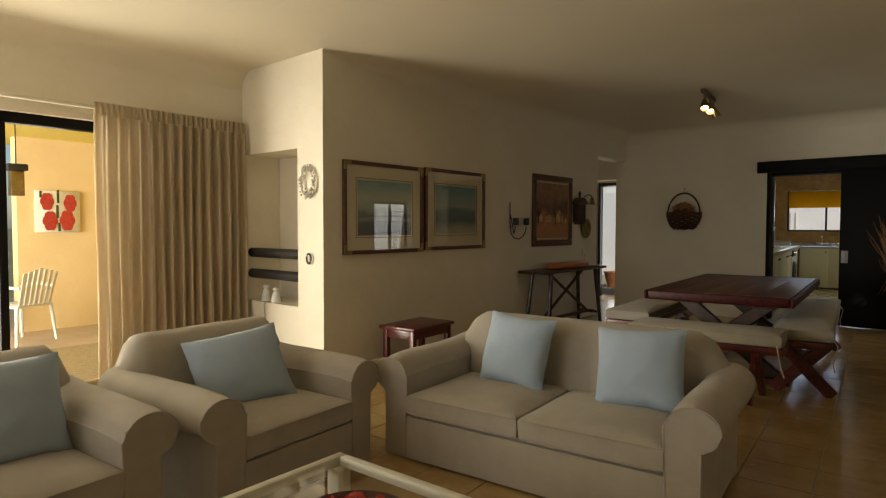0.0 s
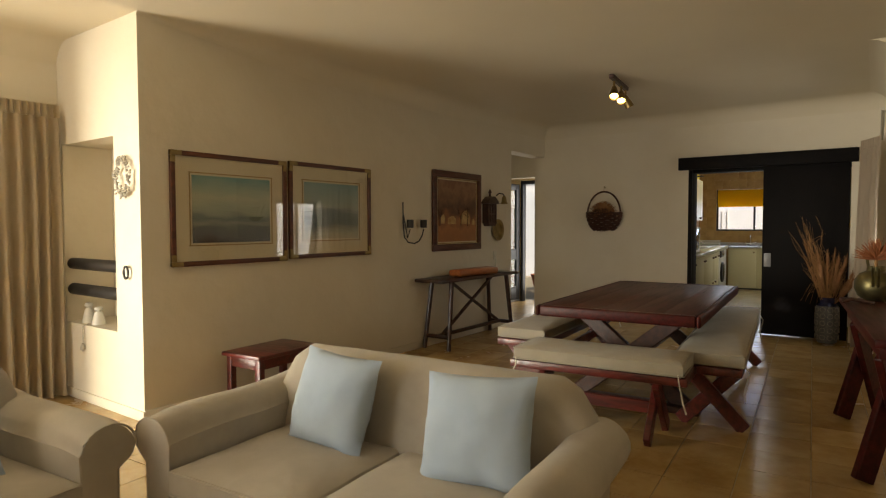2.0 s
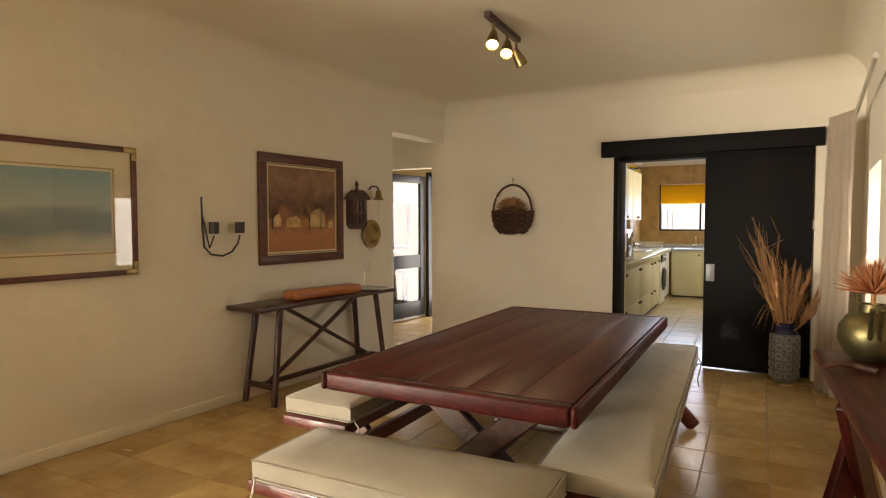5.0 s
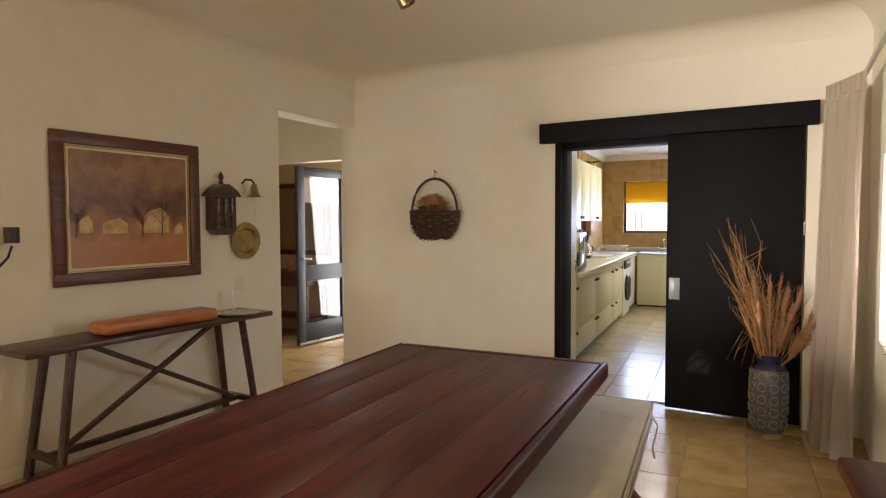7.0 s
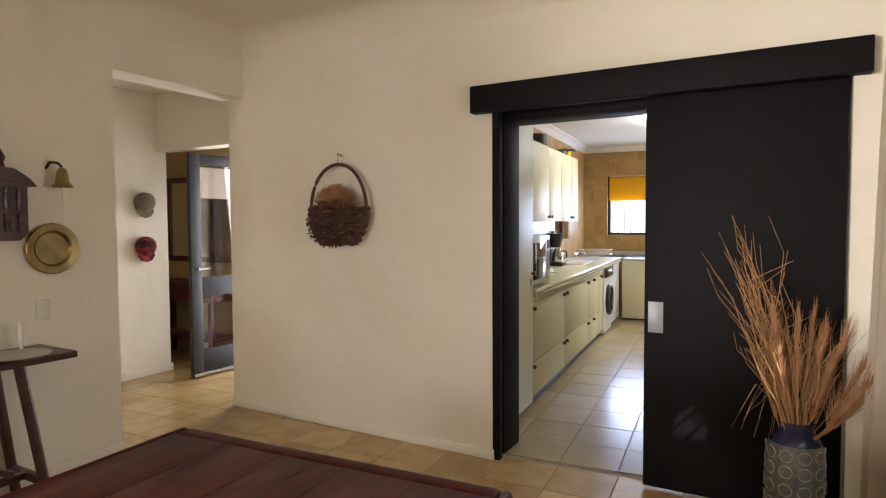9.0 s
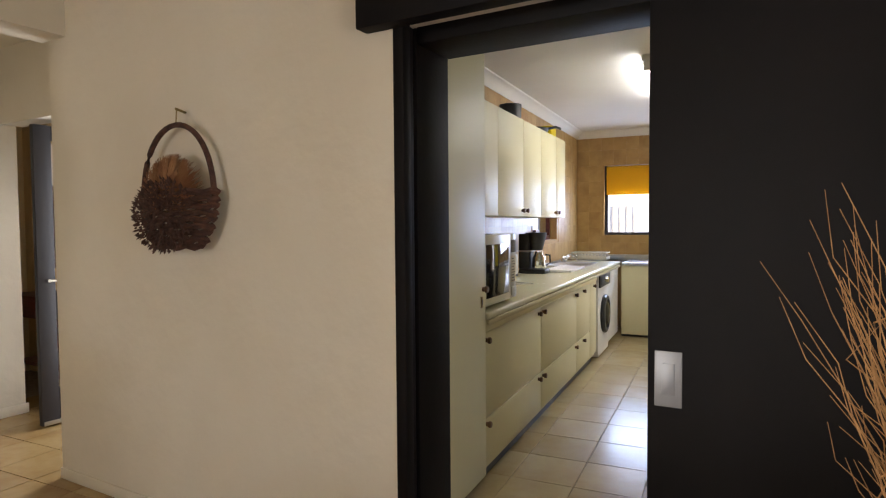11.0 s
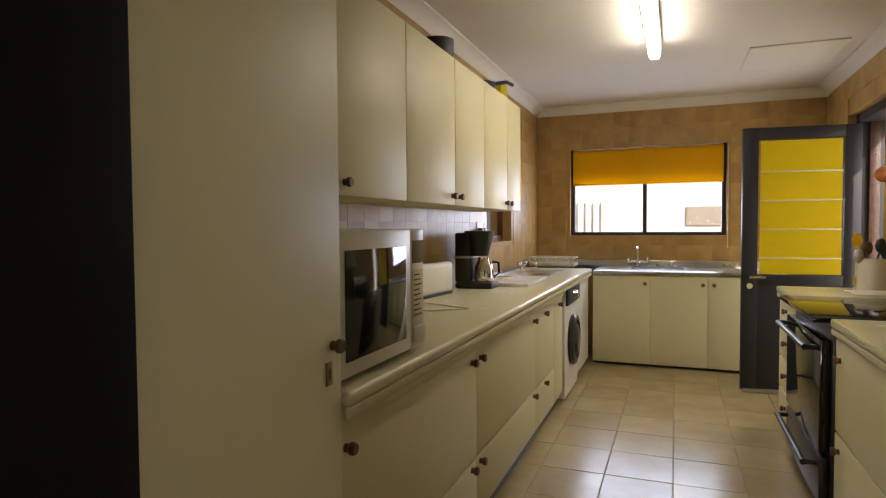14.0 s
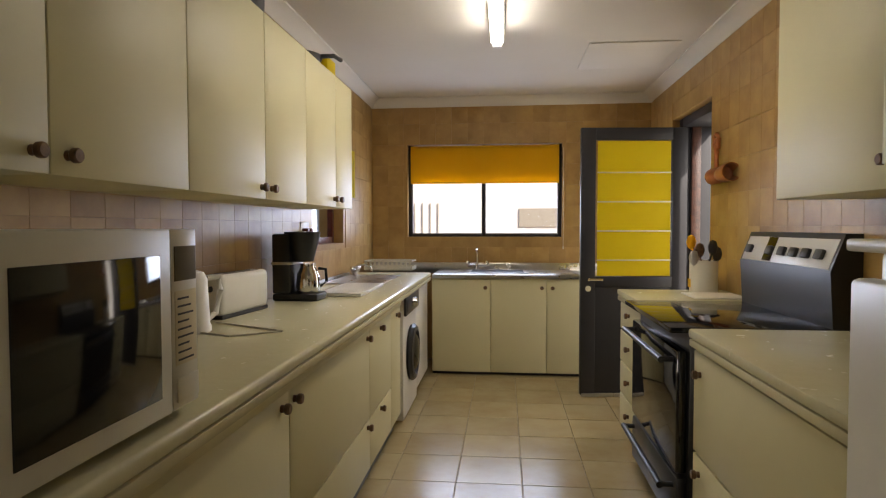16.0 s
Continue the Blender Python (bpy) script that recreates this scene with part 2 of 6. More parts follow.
def painting(name, stops, axis_scale, scale, warp, rough=0.35):
    """A painted picture: colour bands up the sheet, broken by brushwork."""
    m = bpy.data.materials.new(name)
    m.use_nodes = True
    n, l = m.node_tree.nodes, m.node_tree.links
    tc, sep, add, mul, nz, ramp = (n.new("ShaderNode" + k) for k in ("TexCoord", "SeparateXYZ", "Math", "Math", "TexNoise", "ValToRGB"))
    mp = n.new("ShaderNodeMapping")
    mp.inputs["Scale"].default_value = (1, axis_scale, 1)
    l.new(tc.outputs["Generated"], sep.inputs[0])
    l.new(tc.outputs["Generated"], mp.inputs[0])
    l.new(mp.outputs[0], nz.inputs["Vector"])
    nz.inputs["Scale"].default_value, nz.inputs["Detail"].default_value = scale, 7
    mul.operation, mul.inputs[1].default_value = "MULTIPLY", warp
    l.new(nz.outputs["Fac"], mul.inputs[0])
    l.new(mul.outputs[0], add.inputs[0])
    l.new(sep.outputs["Z"], add.inputs[1])
    sub = n.new("ShaderNodeMath")
    sub.operation, sub.inputs[1].default_value = "SUBTRACT", warp / 2
    l.new(add.outputs[0], sub.inputs[0])
    l.new(sub.outputs[0], ramp.inputs[0])
    while len(ramp.color_ramp.elements) < len(stops):
        ramp.color_ramp.elements.new(0.5)
    for e, (pos, c) in zip(ramp.color_ramp.elements, stops):
        e.position, e.color = pos, (*c, 1)
    l.new(ramp.outputs[0], n["Principled BSDF"].inputs["Base Color"])
    n["Principled BSDF"].inputs["Roughness"].default_value = rough
    return m


SEA = painting("stormy_sea_painting", [(0.0, (0.03, 0.03, 0.025)), (0.2, (0.06, 0.07, 0.06)), (0.3, (0.2, 0.21, 0.16)), (0.36, (0.07, 0.1, 0.09)), (0.44, (0.25, 0.29, 0.2)), (0.68, (0.42, 0.43, 0.28)), (1.0, (0.1, 0.26, 0.24))], 0.5, 6, 0.3)
COAST = painting("rocky_coast_painting", [(0.0, (0.45, 0.4, 0.26)), (0.12, (0.3, 0.3, 0.2)), (0.3, (0.09, 0.12, 0.1)), (0.46, (0.12, 0.16, 0.14)), (0.58, (0.32, 0.35, 0.27)), (1.0, (0.14, 0.27, 0.27))], 0.5, 5, 0.35)
VILLAGE = painting("brown_village_painting", [(0.0, (0.36, 0.15, 0.05)), (0.22, (0.42, 0.18, 0.06)), (0.4, (0.26, 0.11, 0.045)), (0.54, (0.12, 0.055, 0.03)), (0.72, (0.22, 0.11, 0.055)), (0.86, (0.3, 0.16, 0.08)), (1.0, (0.22, 0.1, 0.05))], 1.2, 5, 0.75)
FLOWERSHEET = mat("white_canvas", (0.7, 0.67, 0.58), 0.8, (0.62, 0.58, 0.48), 6)
REDPETAL = mat("red_petal_paint", (0.5, 0.05, 0.025), 0.6, (0.34, 0.025, 0.015), 20)
GREENPAINT = mat("green_leaf_paint", (0.05, 0.08, 0.02), 0.6, (0.03, 0.05, 0.015), 20)
HOUSEPAINT = mat("pale_house_paint", (0.62, 0.45, 0.2), 0.6, (0.4, 0.22, 0.08), 14)
PLAID = mat("red_black_plaid", (0.25, 0.02, 0.02), 0.9, (0.03, 0.008, 0.008), 14, 1, low=0.48, high=0.52)

# ---- mesh helpers ----


def cube(bm, x0, x1, y0, y1, z0, z1, bevel=0.0, seg=2, m=None):
    vs = [bm.verts.new((x, y, z)) for x in (x0, x1) for y in (y0, y1) for z in (z0, z1)]
    fs = [bm.faces.new([vs[i] for i in q]) for q in ((0, 1, 3, 2), (4, 6, 7, 5), (0, 4, 5, 1), (2, 3, 7, 6), (0, 2, 6, 4), (1, 5, 7, 3))]
    if bevel:
        r = bmesh.ops.bevel(bm, geom=list({e for f in fs for e in f.edges}), offset=bevel, segments=seg, profile=0.5, affect="EDGES")
        vs = list({v for f in r["faces"] for v in f.verts} | {v for v in vs if v.is_valid})
    if m is not None:
        for v in vs:
            v.co = m @ v.co
    return vs


def rod(bm, p0, p1, r0, r1=None, seg=12):
    """A round bar between two points."""
    p0, p1 = Vector(p0), Vector(p1)
    r1 = r0 if r1 is None else r1
    q = (p1 - p0).to_track_quat("Z", "Y").to_matrix().to_4x4()
    q.translation = p0
    h = (p1 - p0).length
    lathe(bm, [(0, 0), (r0, 0), (r1, h), (0, h)], seg, q)


def bar(bm, p0, p1, w, d, bevel=0.004, spin=0.0):
    """A square-cut timber between two points."""
    p0, p1 = Vector(p0), Vector(p1)
    q = (p1 - p0).to_track_quat("Z", "Y").to_matrix().to_4x4() @ pose(0, 0, 0, 0, 0, spin)
    q.translation = p0
    cube(bm, -w / 2, w / 2, -d / 2, d / 2, 0, (p1 - p0).length, bevel, 1, q)


def lathe(bm, profile, seg=24, m=None, squash=(1, 1)):
    m = m or Matrix()
    rings = []
    for r, z in profile:
        if r < 1e-6:
            rings.append([bm.verts.new(m @ Vector((0, 0, z)))])
        else:
            rings.append([bm.verts.new(m @ Vector((r * squash[0] * math.cos(a), r * squash[1] * math.sin(a), z))) for a in (2 * math.pi * i / seg for i in range(seg))])
    for a, b in zip(rings, rings[1:]):
        for i in range(seg):
            j = (i + 1) % seg
            if len(a) == 1 and len(b) > 1:
                bm.faces.new((a[0], b[j], b[i]))
            elif len(b) == 1 and len(a) > 1:
                bm.faces.new((a[i], a[j], b[0]))
            elif len(a) > 1:
                bm.faces.new((a[i], a[j], b[j], b[i]))


def tube(bm, pts, r, seg=8, r_end=None):
    """A bent round bar along points."""
    pts = [Vector(p) for p in pts]
    rings = []
    for k, p in enumerate(pts):
        d = (pts[min(k + 1, len(pts) - 1)] - pts[max(k - 1, 0)]).normalized()
        ref = Vector((0, 0, 1)) if abs(d.z) < 0.9 else Vector((1, 0, 0))
        a = d.cross(ref).normalized()
        b = d.cross(a)
        rr = r + ((r if r_end is None else r_end) - r) * k / max(1, len(pts) - 1)
        rings.append([bm.verts.new(p + rr * (a * math.cos(t) + b * math.sin(t))) for t in (2 * math.pi * i / seg for i in range(seg))])
    for a, b in zip(rings, rings[1:]):
        for i in range(seg):
            bm.faces.new((a[i], a[(i + 1) % seg], b[(i + 1) % seg], b[i]))
    bm.faces.new(rings[0][::-1])
    bm.faces.new(rings[-1])


def prism(bm, outline, y0, y1, m=None):
    """An outline in x and z, drawn out along y."""
    m = m or Matrix()
    a = [bm.verts.new(m @ Vector((x, y0, z))) for x, z in outline]
    b = [bm.verts.new(m @ Vector((x, y1, z))) for x, z in outline]
    n = len(a)
    fs = [bm.faces.new(a), bm.faces.new(b[::-1])]
    fs += [bm.faces.new((a[(i + 1) % n], a[i], b[i], b[(i + 1) % n])) for i in range(n)]
    return fs


def finish(bm, name, material, smooth=35):
    bmesh.ops.recalc_face_normals(bm, faces=bm.faces)
    me = bpy.data.meshes.new(name)
    bm.to_mesh(me)
    bm.free()
    me.materials.append(material)
    if smooth:
        # bevels shade round, the large faces between them stay flat
        areas = [p.area for p in me.polygons]
        middle = sorted(areas)[len(areas) // 2]
        me.polygons.foreach_set("use_smooth", [a <= 8 * middle for a in areas])
        me.set_sharp_from_angle(angle=radians(smooth))
    return me


def part(name, bm, material, parent, label="", m=None, smooth=35):
    ob = new(name, finish(bm, name, material, smooth))
    ob.parent = parent
    if m is not None:
        ob.matrix_basis = m
    if label:
        tagged(ob, label)
    return ob


def thing(name, m, label, category, group=""):
    ob = new(name)
    ob.empty_display_size = 0.1
    ob.matrix_basis = m
    return tagged(ob, label, category, group)


def solid(name, bm, material, label, category, m=None, group="", smooth=35):
    ob = new(name, finish(bm, name, material, smooth))
    if m is not None:
        ob.matrix_basis = m
    return tagged(ob, label, category, group)


def setting(name, bm, material, label, m=None, smooth=35, category=""):
    ob = new(name, finish(bm, name, material, smooth))
    if m is not None:
        ob.matrix_basis = m
    return tagged(ob, label, category, kind="structure")


def boxes(*rows):
    bm = bmesh.new()
    for r in rows:
        cube(bm, *r)
    return bm


# ---- the large structure ----
H = 2.75
ground = setting("ground", boxes((-400, 400, -400, 400, -0.2, -0.12)), GROUND, "dry garden ground around the house", category="ground")
sub = setting("floor", boxes((-6.6, 3.2, -3.4, 16.2, -0.12, -0.005)), GROUT, "mottled ochre ceramic tile floor with brown grout", category="floor")
# living room
setting("wall_west", boxes((-4.82, -4.62, -3.4, -1.3, 0, H), (-4.82, -4.62, 1.75, 3.3, 0, H), (-4.82, -4.62, -1.3, 1.75, 2.12, H)), PLASTER, "cream plaster living room wall with the patio door opening", category="wall")
setting("wall_niche", boxes((-4.62, -4.56, 2.87, 3.3, 0, H), (-3.75, -3.4, 2.87, 3.3, 0, H), (-4.56, -3.75, 2.87, 3.3, 1.96, H), (-4.56, -3.75, 2.87, 3.3, 0, 0.58), (-4.56, -3.75, 3.24, 3.3, 0.58, 1.96)), PLASTER, "white plaster wall with a tall recessed niche", category="wall")
setting("wall_pictures", boxes((-3.62, -3.4, 3.3, 7.9, 0, H), (-3.62, -3.4, 7.9, 8.9, 2.33, H)), PLASTER, "uneven cream plaster wall hung with pictures", category="wall")
setting("wall_kitchen", boxes((-3.56, -1.372, 8.9, 9.05, 0, H), (-1.372, 0.36, 8.9, 9.05, 2.06, H), (0.36, 0.95, 8.9, 9.05, 0, H)), PLASTER, "cream plaster wall with the wide kitchen doorway", category="wall")
setting("wall_east", boxes((0.7, 0.95, 8.25, 8.9, 0, H), (0.7, 0.95, 7.25, 8.25, 0, 0.75), (0.7, 0.95, 7.25, 8.25, 1.76, H), (0.7, 0.95, 6.5, 7.25, 0, H)), PLASTER, "cream plaster dining room wall with a deep window", category="wall")
setting("wall_step", boxes((0.95, 3.2, 6.5, 6.7, 0, H), (3.0, 3.2, -3.4, 6.5, 0, H)), PLASTER, "cream plaster living room wall", category="wall")
setting("wall_south", boxes((-4.62, -4.5, -3.4, -3.2, 0, H), (-1.7, 3.0, -3.4, -3.2, 0, H), (-4.5, -1.7, -3.4, -3.2, 0, 0.6), (-4.5, -1.7, -3.4, -3.2, 2.2, H)), PLASTER, "cream plaster wall with a wide garden window", category="wall")
setting("ceiling", boxes((-4.82, 3.2, -3.4, 6.7, H, H + 0.15), (-4.82, 0.95, 6.7, 9.05, H, H + 0.15)), CEILING, "smooth cream ceiling with rounded edges", category="ceiling")


def cove(name, p0, p1, inward, r0=0.19, r1=0.19):
    """The rounded fillet between a wall and the ceiling, its radius going from r0 to r1."""
    bm = bmesh.new()
    inward = Vector((*inward, 0))
    ends = []
    for p, r in ((p0, r0), (p1, r1)):
        pts = [(0, H + 0.01), (0, H - r)] + [(r - r * math.cos(a), H - r + r * math.sin(a)) for a in (math.pi / 2 * i / 8 for i in range(1, 9))] + [(r, H + 0.01)]
        ends.append([bm.verts.new(Vector((*p, 0)) + inward * u + Vector((0, 0, z))) for u, z in pts])
    a, b = ends
    bm.faces.new(a)
    bm.faces.new(b[::-1])
    for i in range(len(a)):
        j = (i + 1) % len(a)
        bm.faces.new((a[j], a[i], b[i], b[j]))
    setting(name, bm, CEILING, "rounded plaster cove under the ceiling", category="trim")


cove("trim_corner", (-3.402, 2.868), (-3.402, 4.4), (1, 0), 0.03, 0.19)
cove("trim_pictures", (-3.402, 4.4), (-3.402, 8.9), (1, 0))
cove("trim_kitchen", (-3.56, 8.902), (0.7, 8.902), (0, -1))
cove("trim_east", (0.702, 6.5), (0.702, 8.9), (-1, 0))
cove("trim_west", (-4.622, -3.2), (-4.622, 2.87), (1, 0))
setting("baseboard", boxes((-3.402, -3.388, 2.87, 7.9, 0, 0.075, 0.004), (-3.56, -1.36, 8.887, 8.902, 0, 0.06, 0.004), (-4.62, -3.39, 2.856, 2.872, 0, 0.07, 0.004)), PLASTER, "low cream painted skirting", category="baseboard")

# hall behind the pictures wall
setting("wall_hall_south", boxes((-5.2, -3.62, 7.7, 7.9, 0, 2.6)), PLASTER, "cream hall wall", category="wall")
setting("wall_hall_west", boxes((-5.2, -5.0, 8.88, 9.4, 0, 2.6), (-5.2, -5.0, 7.9, 8.88, 1.96, 2.6), (-4.999, -4.985, 8.88, 9.415, 0, 0.07, 0.003)), PLASTER, "narrow cream wall pier with low skirting", category="wall")
setting("wall_hall_lintel", boxes((-5.0, -3.56, 9.3, 9.45, 2.08, 2.6)), PLASTER, "cream lintel in the hall", category="wall")
setting("wall_hall_east", boxes((-3.56, -3.42, 9.052, 10.2, 0, 2.6)), PLASTER, "cream hall wall", category="wall")
setting("wall_entrance", boxes((-6.4, -4.45, 10.1, 10.3, 0, 2.6), (-4.45, -3.57, 10.1, 10.3, 2.1, 2.6)), OCHRE, "ochre painted entrance wall", category="wall")
setting("wall_lobby", boxes((-6.6, -6.4, 9.2, 10.3, 0, 2.6), (-6.4, -5.2, 9.2, 9.4, 0, 2.6)), OCHRE, "ochre painted lobby wall", category="wall")
setting("ceiling_hall", boxes((-6.6, -3.47, 7.7, 10.3, 2.6, 2.72)), CEILING, "cream hall ceiling", category="ceiling")

# kitchen, turned a little from the dining room
KW, KE, KN, KH = -0.91, 1.76, 6.1, 2.55
setting("wall_kitchen_west", boxes((KW - 0.2, KW, 0.2, 4.2, 0, KH), (KW - 0.2, KW, 5.0, KN + 0.2, 0, KH), (KW - 0.2, KW, 4.2, 5.0, 0, 1.17), (KW - 0.2, KW, 4.2, 5.0, 2.0, KH)), WALLTILE, "kitchen wall behind the long worktop", KM, category="wall")
setting("wall_kitchen_east", boxes((KE, KE + 0.36, 0.2, 4.4, 0, KH), (KE, KE + 0.36, 5.38, KN + 0.2, 0, KH), (KE, KE + 0.36, 4.4, 5.38, 2.17, KH)), WALLTILE, "ochre kitchen wall with the back door opening", KM, category="wall")
setting("wall_kitchen_north", boxes((KW, -0.56, KN, KN + 0.2, 0, KH), (0.94, KE, KN, KN + 0.2, 0, KH), (-0.56, 0.94, KN, KN + 0.2, 0, 1.2), (-0.56, 0.94, KN, KN + 0.2, 2.1, KH)), WALLTILE, "ochre kitchen wall with the sink window", KM, category="wall")
setting("wall_kitchen_south", boxes((-1.7, -1.372, 9.055, 9.18, 0, KH), (0.36, 0.9, 9.055, 9.18, 0, KH), (-1.372, 0.36, 9.055, 9.18, 2.06, KH)), PLASTER, "kitchen side of the doorway wall", category="wall")
setting("ceiling_kitchen", boxes((KW - 0.2, KE + 0.2, 0.16, KN + 0.2, KH, KH + 0.12)), WHITE_CEIL, "white kitchen ceiling board", KM, category="ceiling")
bm = bmesh.new()
prof = [(0, KH), (0, KH - 0.09), (0.012, KH - 0.09), (0.03, KH - 0.05), (0.06, KH - 0.022), (0.09, KH - 0.012), (0.09, KH)]
prism(bm, [(KW + x, z) for x, z in prof], 0.2, KN)
prism(bm, [(KE - x, z) for x, z in prof], 0.2, KN)
prism(bm, prof, KW, KE, Matrix(((0, 1, 0, 0), (-1, 0, 0, KN), (0, 0, 1, 0), (0, 0, 0, 1))))
setting("trim_kitchen_cornice", bm, WHITE_CEIL, "white moulded kitchen cornice", KM, category="trim")
bm = boxes((0.96, 1.57, 4.45, 5.12, KH - 0.012, KH - 0.002, 0.003))
hatch = solid("ceiling_hatch", bm, WHITE_CEIL, "white ceiling trapdoor panel", "hatch", KM)

# kitchen doorway: lining, beam and sliding door
lining = thing("door_frame", pose(-1.372, 8.9, 0), "black-brown painted timber door lining", "door frame")
part("post", boxes((0.0, 0.045, -0.004, 0.045, 0, 2.06, 0.006)), BLACKPAINT, lining)
part("post", boxes((0.0, 0.03, 0.105, 0.34, 0, 2.06, 0.006)), BLACKPAINT, lining)
part("stop", boxes((0.0, 0.016, 0.045, 0.105, 0, 2.06, 0.003)), BLACKPAINT, lining)
part("head", boxes((0.03, 1.72, 0.105, 0.34, 2.0, 2.062, 0.005)), BLACKPAINT, lining)
solid("door_beam", boxes((-1.485, 0.425, 8.835, 8.902, 2.03, 2.185, 0.006)), BLACKPAINT, "heavy black-brown painted beam over the doorway", "beam")
slide = thing("sliding_door", pose(-0.522, 8.945, 0.012), "black-brown painted sliding door, half open", "door")
part("panel", boxes((0, 0.87, 0, 0.045, 0, 2.03, 0.004)), BLACKPAINT, slide)
pull = part("flush_pull", boxes((0.02, 0.095, -0.004, 0.001, 0.815, 0.975, 0.002)), PULLMETAL, slide, "brushed steel flush pull")
part("recess", boxes((0.04, 0.075, -0.006, -0.004, 0.85, 0.94, 0.001)), PULLMETAL, pull)

# ---- living room ----


def cushion(bm, w, h, d, m, n=20):
    """A stuffed square cushion, thin at its seams, with pulled-out corners."""
    grid = {}
    for s in (-1, 1):
        for i in range(n + 1):
            for j in range(n + 1):
                u, v = 2 * i / n - 1, 2 * j / n - 1
                if s == 1 and (i in (0, n) or j in (0, n)):
                    grid[s, i, j] = grid[-1, i, j]
                    continue
                puff = (max(0, (1 - u * u) * (1 - v * v))) ** 0.45
                pinch = 1 - 0.06 * (1 - (u * u) * (v * v)) * max(abs(u), abs(v)) ** 3
                edge = max(abs(u), abs(v)) ** 2
                wob = 0.008 * noise.noise(Vector((u * 2 + w * 9, v * 2, s))) + 0.011 * edge * noise.noise(Vector((u * 6 + w * 31, v * 6, s * 2.0)))
                grid[s, i, j] = bm.verts.new(m @ Vector((u * w / 2 * pinch, s * (d / 2 * puff + wob), v * h / 2 * pinch)))
    for s in (-1, 1):
        for i in range(n):
            for j in range(n):
                q = [grid[s, i, j], grid[s, i + 1, j], grid[s, i + 1, j + 1], grid[s, i, j + 1]]
                bm.faces.new(q if s == -1 else q[::-1])


def pad(bm, x0, x1, y0, y1, z0, z1, crown=0.02, edge=0.03, nx=10, ny=8, seed=0.0):
    """An upholstered block: rounded edges, a crowned, slightly lumpy top."""
    def ring(z, inset):
        pts = []
        for i in range(nx):
            pts.append((x0 + inset + (x1 - x0 - 2 * inset) * i / nx, y0 + inset))
        for i in range(ny):
            pts.append((x1 - inset, y0 + inset + (y1 - y0 - 2 * inset) * i / ny))
        for i in range(nx):
            pts.append((x1 - inset - (x1 - x0 - 2 * inset) * i / nx, y1 - inset))
        for i in range(ny):
            pts.append((x0 + inset, y1 - inset - (y1 - y0 - 2 * inset) * i / ny))
        out = []
        for x, y in pts:
            w = 0.006 * noise.noise(Vector((x * 6 + seed, y * 6, z * 6)))
            out.append(bm.verts.new((x + w, y + w, z)))
        return out
    levels = [(z0, edge * 0.6), (z0 + edge * 0.5, edge * 0.1), (z1 - edge, 0), (z1 - edge * 0.4, edge * 0.25), (z1, edge)]
    rings = [ring(z, i) for z, i in levels]
    for a, b in zip(rings, rings[1:]):
        for i in range(len(a)):
            j = (i + 1) % len(a)
            bm.faces.new((a[i], a[j], b[j], b[i]))
    bm.faces.new(rings[0][::-1])
    top, loop = rings[-1], len(rings[-1])
    cx, cy = (x0 + x1) / 2, (y0 + y1) / 2
    for k in (0.75, 0.4):
        inner = [bm.verts.new((cx + (v.co.x - cx) * k, cy + (v.co.y - cy) * k, z1 + crown * (1 - k * k) + 0.006 * noise.noise(Vector((v.co.x * k * 5 + seed, v.co.y * k * 5, 1))))) for v in rings[-1]]
        for i in range(loop):
            j = (i + 1) % loop
            bm.faces.new((top[i], top[j], inner[j], inner[i]))
        top = inner
    bm.faces.new(top)


def arm_outline(x, side, w, top):
    """The front outline of a rolled arm: inner face, scroll, tucked-in outer face."""
    r = 0.105
    cz, cx = top - r, x + side * 0.03
    out = [(x - side * w / 2, 0.03), (x - side * w * 0.55, cz * 0.6), (x - side * w * 0.6, cz)]
    for i in range(0, 13):
        a = math.pi * 0.97 - i * (math.pi * 1.22) / 12
        out.append((cx + side * r * 1.06 * math.cos(a), cz + r * math.sin(a)))
    return out + [(x + side * w * 0.42, cz - r * 1.05), (x + side * w * 0.4, 0.03)]


def roll_arm(bm, x, y0, y1, side, w=0.15, top=0.64):
    """A sofa arm with a rolled top that leans outward and rises to the back; side is +1 or -1."""
    rows, n = [], 9
    for k in range(n + 1):
        t = k / n
        y = y0 + (y1 - y0) * t
        lift = 0.045 * t + 0.012 * math.sin(t * 7.0)
        shrink = 0.94 if k == 0 else 1.0
        ring = []
        for px, pz in arm_outline(x, side, w, top):
            wob = 0.007 * noise.noise(Vector((px * 6, y * 5, pz * 6)))
            ring.append(bm.verts.new((x + (px - x) * shrink + wob, y + (0 if k else -0.004), pz * (1 + lift * pz / top) * (0.985 if k == 0 else 1) + wob)))
        rows.append(ring)
    m = len(rows[0])
    for a, b in zip(rows, rows[1:]):
        for i in range(m):
            j = (i + 1) % m
            bm.faces.new((a[j], a[i], b[i], b[j]))
    bm.faces.new(rows[0])
    bm.faces.new(rows[-1][::-1])


